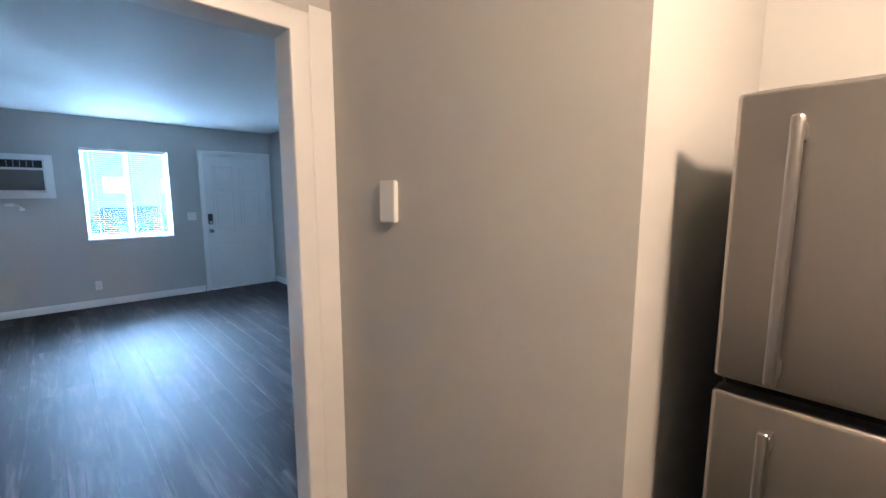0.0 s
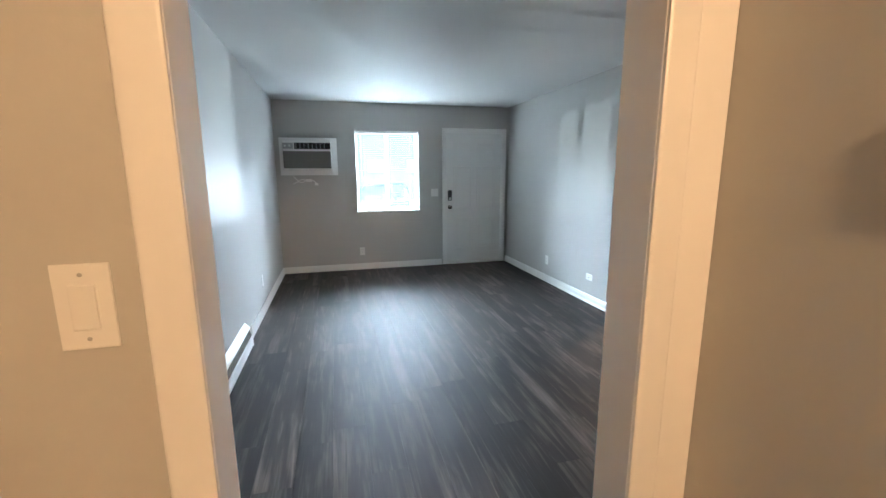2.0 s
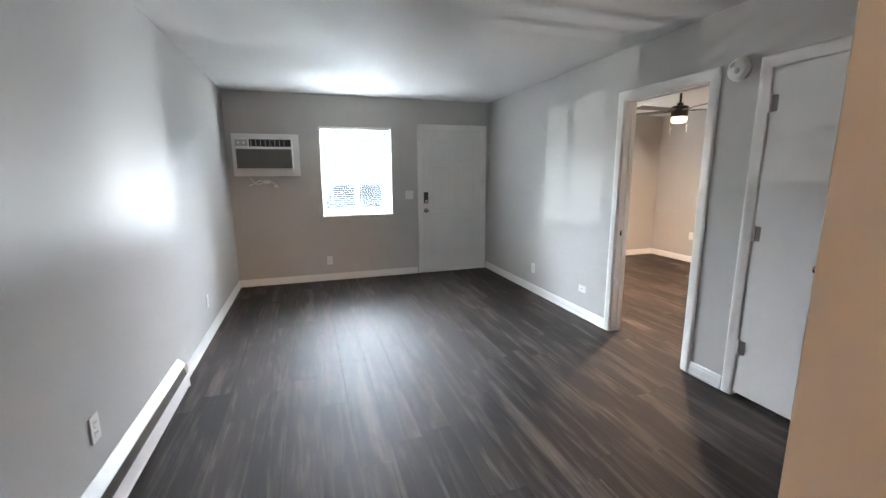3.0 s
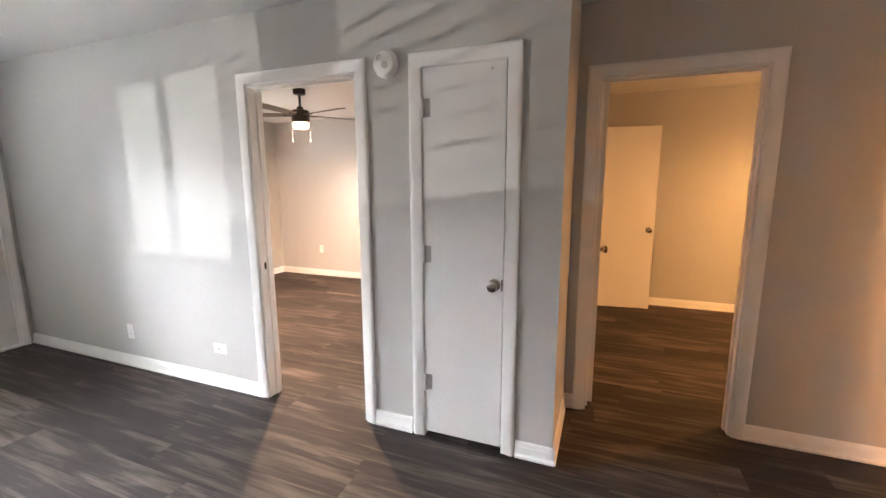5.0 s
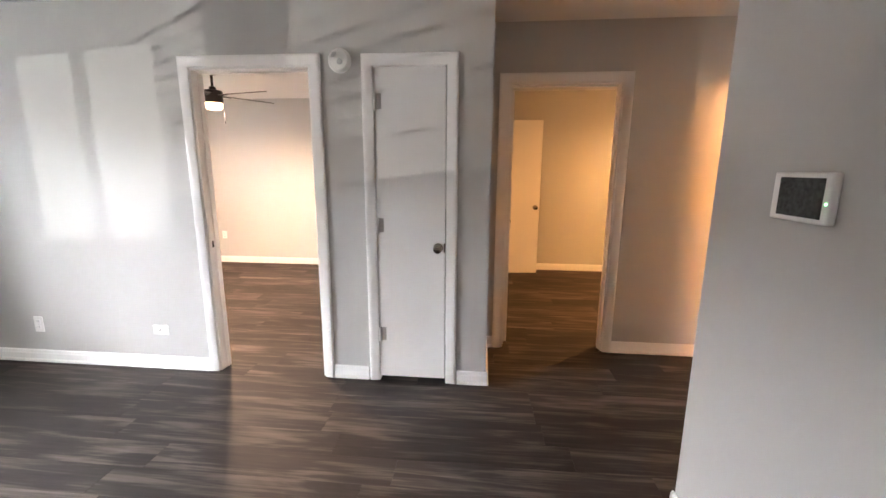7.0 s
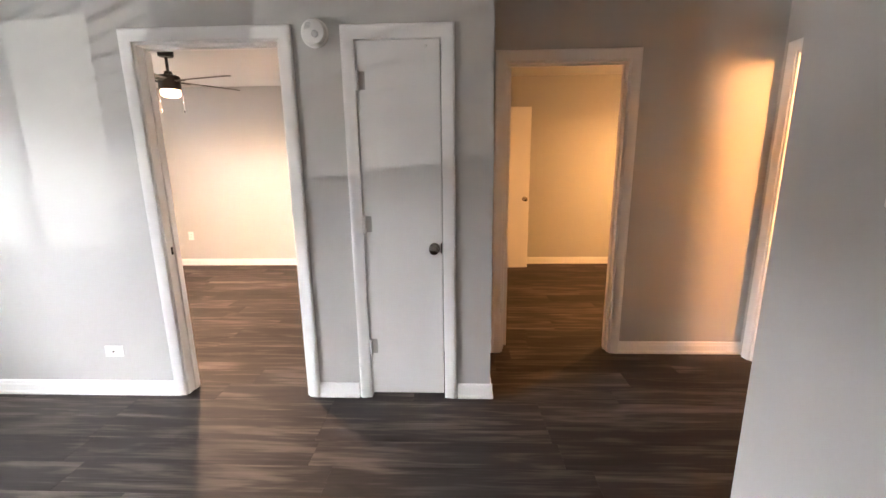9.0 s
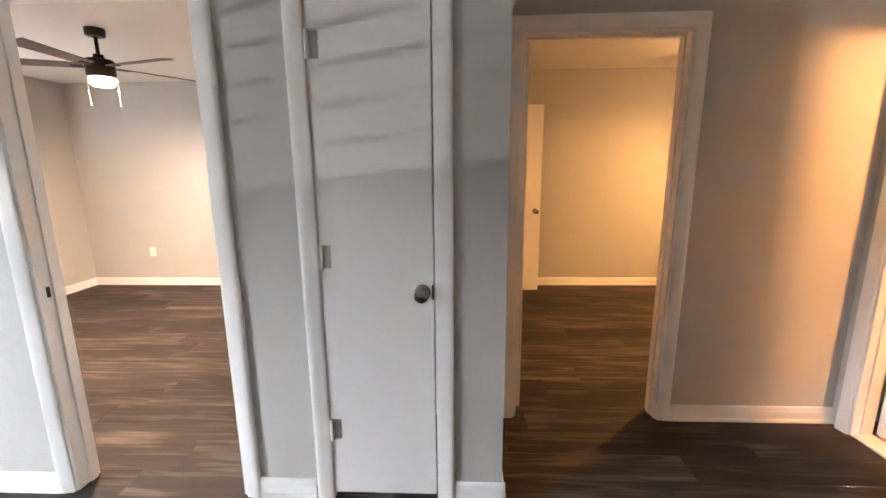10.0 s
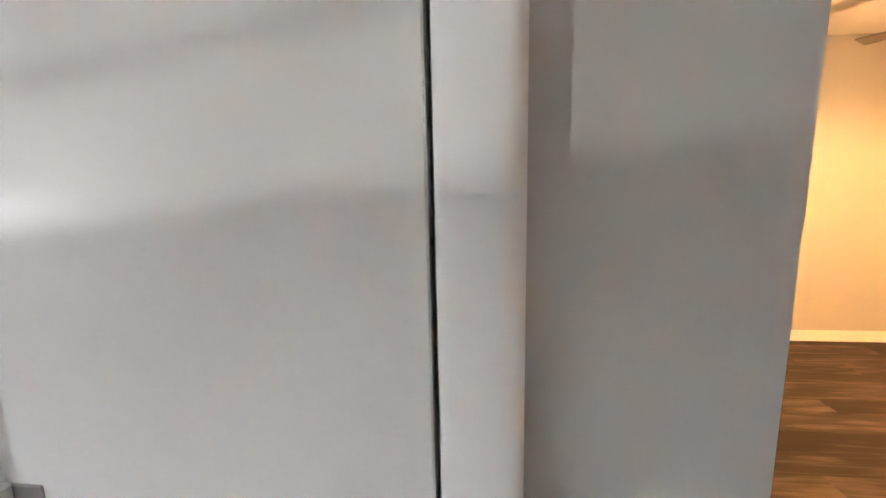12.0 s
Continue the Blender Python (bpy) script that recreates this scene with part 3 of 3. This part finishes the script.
p = thing("smoke_detector", "round white smoke detector high on the wall", "smoke detector", pose(XE, 3.096, 2.055, 90, 0, -90))
part("base", lathe([(0.068, 0), (0.070, 0.004), (0.070, 0.012), (0.064, 0.016)], 40), PLASTIC, p, "", True)
part("cover", lathe([(0.064, 0.014), (0.064, 0.030), (0.056, 0.042), (0.030, 0.047), (0.0, 0.048)], 40), PLASTIC, p, "", True)
part("test_button", lathe([(0.017, 0.044), (0.017, 0.050), (0.013, 0.052), (0.0, 0.0525)], 24, Matrix.Translation((0.012, -0.012, 0))), GREYPL, p, "grey test button", True)
for i in range(5):
    part("vent", bevelled((-0.040 + 0.002 * i, 0.014 + 0.006 * i, 0.040), (-0.006, 0.0165 + 0.006 * i, 0.0475), 0.0005, 1), GREYPL, p)

# ---- baseboard heater ----
HY0, HY1 = 1.45, 4.15
h = thing("baseboard_heater", "white metal electric baseboard heater along the wall", "heater")
part("back_panel", bevelled((XW + 0.001, HY0, 0.012), (XW + 0.008, HY1, 0.205), 0.001, 1), TRIM, h)
part("hood", extrude_profile(((0.004, 0.200), (0.004, 0.218), (0.010, 0.218), (0.045, 0.178), (0.047, 0.170), (0.042, 0.168)), (XW, HY0), (XW, HY1), (1, 0)), TRIM, h, "sloping white top hood")
part("front_panel", extrude_profile(((0.050, 0.025), (0.062, 0.025), (0.065, 0.034), (0.060, 0.042), (0.063, 0.104), (0.060, 0.116), (0.052, 0.116)), (XW, HY0), (XW, HY1), (1, 0)), TRIM, h, "white front cover")
part("end_cap", bevelled((XW + 0.001, HY1 - 0.002, 0.010), (XW + 0.062, HY1 + 0.006, 0.176), 0.003), TRIM, h)
part("element", bevelled((XW + 0.012, HY0 + 0.05, 0.100), (XW + 0.030, HY1 - 0.05, 0.118), 0.006), DARK, h, "dark heating element")
bm = bmesh.new()
y = HY0 + 0.02
while y < HY1 - 0.02:
    fin = box(bm, (XW + 0.034, y, 0.110), (XW + 0.060, y + 0.0040, 0.168))
    fin[5].co.x = fin[6].co.x = XW + 0.043
    y += 0.0125
tagged(part("grille_fin", bm, GRILLE, h, "grey outlet grille fins"), kind="stuff")
# black sheet that stands in for the shade inside the grille slot
part("shadow_board", bevelled((XW + 0.026, HY0, 0.098), (XW + 0.029, HY1, 0.180), 0.0005, 1), BLACK, h, "black board for the slot's shade behind the fins")

# ---- through-wall air conditioner ----
ac = thing("air_conditioner", "white through-wall air conditioner in a trim frame", "air conditioner")
AX0, AX1, AZ0, AZ1 = -0.726, 0.051, 1.418, 1.935
for lo, hi in (((AX0, AZ0), (AX0 + 0.045, AZ1)), ((AX1 - 0.075, AZ0), (AX1, AZ1)), ((AX0 + 0.045, AZ1 - 0.055), (AX1 - 0.075, AZ1)), ((AX0 + 0.045, AZ0), (AX1 - 0.075, AZ0 + 0.065))):
    part("trim_frame", bevelled((lo[0], YN - 0.028, lo[1]), (hi[0], YN - 0.0005, hi[1]), 0.003), TRIM, ac)
BX0, BX1, BZ0, BZ1 = AX0 + 0.046, AX1 - 0.076, AZ0 + 0.066, AZ1 - 0.056
part("body", bevelled((BX0, YN - 0.150, BZ0), (BX1, YN - 0.002, BZ1), 0.014, 3), PLASTIC, ac, "", True)
grl = part("intake_grille", bevelled((BX0 + 0.014, YN - 0.156, BZ0 + 0.030), (BX1 - 0.014, YN - 0.146, BZ0 + 0.262), 0.005), GRILLE, ac, "grey intake grille panel")
for i in range(22):
    z = BZ0 + 0.042 + i * 0.0097
    part("slat", bevelled((BX0 + 0.024, YN - 0.159, z), (BX1 - 0.024, YN - 0.154, z + 0.004), 0.0008, 1), GRILLE, grl)
vent = part("air_outlet", bevelled((BX0 + 0.165, YN - 0.154, BZ1 - 0.105), (BX1 - 0.015, YN - 0.146, BZ1 - 0.020), 0.003), BLACK, ac, "black air outlet with louvres")
for i in range(8):
    x = BX0 + 0.185 + i * 0.0535
    part("louvre", bevelled((x, YN - 0.158, BZ1 - 0.100), (x + 0.006, YN - 0.150, BZ1 - 0.026), 0.001, 1), GREYPL, vent)
ctl = part("control_panel", bevelled((BX0 + 0.015, YN - 0.154, BZ1 - 0.100), (BX0 + 0.150, YN - 0.147, BZ1 - 0.024), 0.003), GREYPL, ac, "grey control panel")
for x in (0.045, 0.105):
    part("button", lathe([(0.013, 0), (0.013, 0.006), (0.010, 0.008)], 18, Matrix.Translation((BX0 + x, YN - 0.153, BZ1 - 0.062)) @ pose(0, 0, 0, 90, 0, 0)), PLASTIC, ctl, "", True)


def tube(name, pts, r, material, parent=None, label=""):
    cu = bpy.data.curves.new(name, "CURVE")
    cu.dimensions, cu.bevel_depth, cu.bevel_resolution, cu.resolution_u = "3D", r, 2, 8
    s = cu.splines.new("NURBS")
    s.points.add(len(pts) - 1)
    for p, q in zip(s.points, pts):
        p.co = (*q, 1)
    s.use_endpoint_u, s.order_u = True, 3
    cu.materials.append(material)
    ob = new(name, cu)
    me = bpy.data.meshes.new_from_object(ob.evaluated_get(bpy.context.evaluated_depsgraph_get()))
    bpy.data.objects.remove(ob)
    ob = new(name, me)
    for p in me.polygons:
        p.use_smooth = True
    ob.parent = parent
    if label:
        ob["label"] = label
    return ob


cord = thing("power_cord", "bundled white power cord hanging under the air conditioner", "cord")
tube("cord", [(-0.56, YN - 0.010, 1.405), (-0.53, YN - 0.02, 1.36), (-0.46, YN - 0.03, 1.31), (-0.40, YN - 0.03, 1.34), (-0.44, YN - 0.03, 1.37), (-0.52, YN - 0.03, 1.32), (-0.57, YN - 0.02, 1.30)], 0.006, PLASTIC, cord)
tube("cord", [(-0.40, YN - 0.02, 1.345), (-0.33, YN - 0.03, 1.36), (-0.28, YN - 0.03, 1.33), (-0.25, YN - 0.02, 1.30)], 0.006, PLASTIC, cord)
part("plug", bevelled((-0.40, YN - 0.05, 1.325), (-0.32, YN - 0.012, 1.365), 0.008), PLASTIC, cord, "white plug body")
part("plug", bevelled((-0.28, YN - 0.04, 1.275), (-0.235, YN - 0.006, 1.305), 0.006), PLASTIC, cord, "white plug end")


# ---- ceiling fans ----
def fan(m, label, turn):
    f = thing("ceiling_fan", label, "ceiling fan", m, group="ceiling fans")
    part("canopy", lathe([(0.060, 0.0), (0.062, -0.010), (0.060, -0.045), (0.052, -0.052), (0.014, -0.054)], 32), DARK, f, "", True)
    part("downrod", lathe([(0.012, -0.05), (0.012, -0.175)], 16), DARK, f, "", True)
    part("motor_housing", lathe([(0.014, -0.165), (0.030, -0.170), (0.034, -0.195), (0.080, -0.205), (0.088, -0.215), (0.088, -0.305), (0.080, -0.322), (0.070, -0.324)], 36), DARK, f, "dark bronze motor housing", True)
    part("light_shade", lathe([(0.074, -0.322), (0.078, -0.330), (0.078, -0.365), (0.060, -0.384), (0.0, -0.392)], 32), SHADE, f, "lit frosted glass light", True)
    for i in range(5):
        a = radians(turn + 72 * i)
        bm = bmesh.new()
        box(bm, (0.10, -0.052, -0.004), (0.62, 0.062, 0.004))
        for v in bm.verts:
            if v.co.x < 0.2:
                v.co.y *= 0.72
        bmesh.ops.bevel(bm, geom=bm.edges[:], offset=0.003, segments=1, affect="EDGES")
        bm.transform(Matrix.Translation((0, 0, -0.248)) @ Matrix.Rotation(a, 4, "Z") @ Matrix.Rotation(radians(11), 4, "X"))
        b = part("blade", bm, BLADE, f, "dark grey wood-look blade")
        bm = bmesh.new()
        box(bm, (0.07, -0.016, -0.010), (0.17, 0.016, -0.004))
        bm.transform(Matrix.Translation((0, 0, -0.248)) @ Matrix.Rotation(a, 4, "Z") @ Matrix.Rotation(radians(11), 4, "X"))
        part("blade_iron", bm, DARK, b)
    for s in (-1, 1):
        c = part("pull_chain", lathe([(0.0014, -0.32), (0.0014, -0.49)], 8, Matrix.Translation((0.03 * s, -0.086 * s, 0))), NICKEL, f)
        part("fob", lathe([(0.003, -0.49), (0.0055, -0.497), (0.0055, -0.512), (0.003, -0.517)], 12, Matrix.Translation((0.03 * s, -0.086 * s, 0))), DARK, c)
    return f


bm = bmesh.new()
box(bm, (XE + T, 3.14, 2.375), (B1X, B1N, CEIL_Z))
setting("ceiling_bedroom", bm, CEIL, "white painted bedroom ceiling", "ceiling")
fan(pose(4.19, 4.915, 2.375), "dark bronze ceiling fan with lit light and chains", 39)
fan(pose(4.75, -0.15, CEIL_Z), "dark ceiling fan lighting the second bedroom", 26)


# ---- refrigerator ----
def fridge():
    f = thing("refrigerator", "brushed stainless steel refrigerator with dark sides", "refrigerator")
    x0, x1, y0, y1, top = 0.862, 1.57, -0.62, 0.070, 1.642
    part("body", bevelled((x0 + 0.065, y0 + 0.004, 0.02), (x1, y1 - 0.004, top - 0.015), 0.006), BLACK, f, "black cabinet sides")
    part("plinth", bevelled((x0 + 0.075, y0 + 0.02, 0.0), (x1 - 0.02, y1 - 0.02, 0.03), 0.002), BLACK, f)
    for name, z0, z1 in (("upper_door", 1.131, top), ("lower_door", 0.07, 1.105)):
        d = part(name, bevelled((x0, y0, z0), (x0 + 0.058, y1, z1), 0.010, 3), STEEL, f, "brushed steel door", True)
        part("gasket", bevelled((x0 + 0.055, y0 + 0.012, z0 + 0.01), (x0 + 0.068, y1 - 0.012, z1 - 0.01), 0.002), BLACK, d)
        h0, h1 = (z0 + 0.02, z1 - 0.05) if name == "upper_door" else (z1 - 0.50, z1 - 0.035)
        hy = y1 - 0.088
        hd = part("handle", bevelled((x0 - 0.045, hy - 0.009, h0), (x0 - 0.026, hy + 0.009, h1), 0.007, 3), STEEL, d, "long steel bar handle", True)
        for z in (h0 + 0.012, h1 - 0.040):
            part("bracket", bevelled((x0 - 0.030, hy - 0.010, z), (x0 + 0.004, hy + 0.010, z + 0.028), 0.003), STEEL, hd)
    part("hinge_cover", bevelled((x0 + 0.03, y1 - 0.09, top - 0.002), (x0 + 0.11, y1 - 0.02, top + 0.005), 0.002), BLACK, f)
    return f


fridge()

# kitchen ceiling light, bathroom vanity light
k = thing("ceiling_light", "round frosted kitchen ceiling light, lit", "ceiling light", pose(0.42, -0.75, CEIL_Z))
part("base", lathe([(0.15, 0.0), (0.15, -0.018), (0.14, -0.025)], 32), NICKEL, k, "", True)
part("diffuser", lathe([(0.135, -0.020), (0.13, -0.045), (0.10, -0.058), (0.0, -0.065)], 32), SHADE, k, "lit frosted diffuser", True)
k = thing("vanity_light", "lit vanity light bar on the bathroom wall", "wall light")
part("back_plate", bevelled((HALL_W, -0.55, 2.00), (HALL_W + 0.02, 0.10, 2.10), 0.004), NICKEL, k)
for y in (-0.45, -0.12):
    part("globe", lathe([(0.02, 0.0), (0.05, 0.03), (0.055, 0.06), (0.03, 0.10), (0.0, 0.105)], 24, Matrix.Translation((HALL_W + 0.02, y, 2.05)) @ pose(0, 0, 0, 0, 90, 0)), SHADE, k, "lit frosted globe", True)
bm = bmesh.new()
box(bm, (HALL_W, -2.0, -0.004), (HALL_X, BATH_Y - T, 0.008))
setting("floor_bathroom", bm, TILE, "beige bathroom floor", "floor")

# ---- outside the windows ----
bm = bmesh.new()
box(bm, (-400, 7.06, -0.5), (400, 900, -0.35))
setting("ground", bm, GRASS, "lawn and ground outside the building", "ground")
bm = bmesh.new()
box(bm, (-60, 12.5, -0.36), (60, 24.0, -0.34))
setting("road", bm, ASPHALT, "grey asphalt parking lot", "road")
bm = bmesh.new()
box(bm, (-60, 8.2, -0.40), (60, 10.0, -0.31))
setting("pavement", bm, mat("concrete", (0.34, 0.33, 0.32), 0.85, vary=0.12), "pale concrete walkway", "pavement")

hs = thing("apartment_building", "pale green two-storey apartment building across the lot", "building")
bm = bmesh.new()
box(bm, (-24, 29.0, -0.36), (26, 38.0, 5.4))
wl = part("wall", bm, SIDING, hs)
for i in range(30):
    bm = bmesh.new()
    box(bm, (-24, 28.97, -0.2 + i * 0.185), (26, 29.0, -0.2 + i * 0.185 + 0.16))
    part("siding_board", bm, SIDING, wl)
bm = bmesh.new()
vs = [bm.verts.new(p) for p in ((-24.6, 28.3, 5.4), (26.6, 28.3, 5.4), (26.6, 38.6, 5.4), (-24.6, 38.6, 5.4), (-24.6, 33.5, 7.8), (26.6, 33.5, 7.8))]
for q in ((0, 1, 5, 4), (2, 3, 4, 5), (0, 4, 3), (1, 2, 5), (3, 2, 1, 0)):
    bm.faces.new([vs[i] for i in q])
part("roof", bm, ROOF, hs)
# the building's window panes are coloured plain white
WHITE_PANE = mat("white_pane", (0.78, 0.79, 0.80), 0.7, vary=0.08, scale=4, bump=0)
for zc in (1.95, 4.75):
    for i in range(15):
        x = -18.62 + i * 2.66
        wf = part("window", bevelled((x - 0.50, 28.90, zc - 0.42), (x + 0.50, 28.98, zc + 0.42), 0.02, 1), TRIM, hs)
        for s in (-1, 1):
            bm = bmesh.new()
            box(bm, (x - 0.44 if s < 0 else x + 0.02, 28.885, zc - 0.36), (x - 0.02 if s < 0 else x + 0.44, 28.905, zc + 0.36))
            part("pane", bm, WHITE_PANE, wf, "white window pane")


def car(m, paint, label):
    c = thing("car", label, "car", m, group="cars in the lot")
    bm = bmesh.new()
    prof = ((-2.2, 0.28), (2.2, 0.28), (2.25, 0.60), (2.10, 0.80), (1.05, 0.95), (0.45, 1.38), (-1.0, 1.42), (-1.75, 1.02), (-2.2, 0.95), (-2.28, 0.55))
    left = [bm.verts.new((x, -0.88 + (0.14 if z > 1.1 else 0), z)) for x, z in prof]
    right = [bm.verts.new((x, 0.88 - (0.14 if z > 1.1 else 0), z)) for x, z in prof]
    for i in range(len(prof)):
        k2 = (i + 1) % len(prof)
        bm.faces.new((left[i], left[k2], right[k2], right[i]))
    bm.faces.new(left[::-1])
    bm.faces.new(right)
    bmesh.ops.recalc_face_normals(bm, faces=bm.faces[:])
    bmesh.ops.bevel(bm, geom=bm.edges[:], offset=0.05, segments=2, affect="EDGES")
    part("body", bm, paint, c, "", True)
    bm = bmesh.new()
    q = [bm.verts.new(p) for p in ((1.02, -0.70, 0.985), (1.02, 0.70, 0.985), (0.52, 0.66, 1.36), (0.52, -0.66, 1.36))]
    bm.faces.new(q)
    bmesh.ops.solidify(bm, geom=bm.faces[:], thickness=-0.02)
    part("windscreen", bm, CARG, c)
    for s in (-1, 1):
        bm = bmesh.new()
        q = [bm.verts.new(p) for p in ((0.9, s * 0.868, 0.98), (0.38, s * 0.77, 1.33), (-0.9, s * 0.77, 1.35), (-1.4, s * 0.868, 1.0))]
        bm.faces.new(q)
        bmesh.ops.solidify(bm, geom=bm.faces[:], thickness=0.03)
        part("side_window", bm, CARG, c)
        part("headlight", bevelled((2.12, s * 0.62 - 0.17, 0.62), (2.26, s * 0.62 + 0.17, 0.76), 0.03), PLASTIC, c, "clear headlight")
        for x in (-1.35, 1.38):
            w = part("wheel", lathe([(0.18, -0.09), (0.31, -0.10), (0.33, -0.07), (0.33, 0.07), (0.31, 0.10), (0.18, 0.09)], 28, Matrix.Translation((x, s * 0.83, 0.33)) @ pose(0, 0, 0, 90, 0, 0)), BLACK, c, "black tyre", True)
            part("rim", lathe([(0.20, -0.095), (0.19, 0.095), (0.05, 0.098)], 20, Matrix.Translation((x, s * 0.83, 0.33)) @ pose(0, 0, 0, 90, 0, 0)), STEEL, w, "", True)
    return c


car(pose(1.75, 15.8, -0.34, 0, 0, -100), CARP, "blue parked car facing the window")
car(pose(-3.2, 21.0, -0.34, 0, 0, -90), mat("white_car_paint", (0.75, 0.75, 0.74), 0.25, bump=0), "white parked car across the lot")


def tree(x, y, h, seed):
    rnd = random.Random(seed)
    t = thing("tree", "leafy green tree beside the parking lot", "tree", pose(x, y, -0.36))
    bm = lathe([(0.22, 0.0), (0.16, 0.5), (0.13, h * 0.4), (0.07, h * 0.7), (0.02, h * 0.95)], 12)
    for i in range(7):
        a, z = rnd.uniform(0, 6.28), h * rnd.uniform(0.35, 0.7)
        b2 = lathe([(0.05, 0), (0.015, h * 0.3)], 6, Matrix.Translation((0, 0, z)) @ Matrix.Rotation(a, 4, "Z") @ Matrix.Rotation(radians(55), 4, "Y"))
        me = bpy.data.meshes.new("limb")
        b2.to_mesh(me)
        b2.free()
        bm.from_mesh(me)
        bpy.data.meshes.remove(me)
    part("trunk", bm, BARK, t, "", True)
    verts, faces = [], []
    for i in range(2600):
        u = Vector((rnd.gauss(0, 1), rnd.gauss(0, 1), rnd.gauss(0, 1))).normalized() * rnd.uniform(0.45, 1.0) ** 0.5
        k = 0.75 + 0.45 * noise.noise(u * 1.8 + Vector((seed, 0, 0)))
        c = Vector((u.x * h * 0.34 * k, u.y * h * 0.34 * k, h * 0.66 + u.z * h * 0.34 * k))
        q = Euler((rnd.uniform(0, 6), rnd.uniform(0, 6), 0)).to_matrix()
        n = len(verts)
        s = rnd.uniform(0.09, 0.17)
        verts += [c + q @ Vector(p) for p in ((-s, 0, 0), (0, -s * 0.5, 0), (s, 0, 0), (0, s * 0.5, 0))]
        faces.append((n, n + 1, n + 2, n + 3))
    me = bpy.data.meshes.new("crown")
    me.from_pydata(verts, [], faces)
    me.materials.append(LEAF)
    o = new("crown", me)
    o.parent = t
    tagged(o, kind="stuff")
    return t


tree(-6.0, 27.0, 7.0, 3)
tree(6.5, 26.5, 7.5, 5)

# ---- floor planks ----
PW, PL = 0.181, 1.22
plank = bmesh.new()
box(plank, (0.0002, 0.0002, -0.006), (PW - 0.0002, PL - 0.0002, 0.0))
bmesh.ops.bevel(plank, geom=[e for e in plank.edges if min(v.co.z for v in e.verts) > -0.001], offset=0.0005, segments=1, affect="EDGES")
plank_mesh = bpy.data.meshes.new("plank")
plank.to_mesh(plank_mesh)
plank.free()
plank_mesh.materials.append(WOOD)
floor_ob = bpy.data.objects["floor"]
rnd = random.Random(4)
for i in range(38):
    x = -0.80 + i * PW
    y = -2.0 - rnd.uniform(0, PL)
    while y < 6.93:
        o = new("plank", plank_mesh)
        o.location = (x, y, 0)
        o.parent = floor_ob
        y += PL
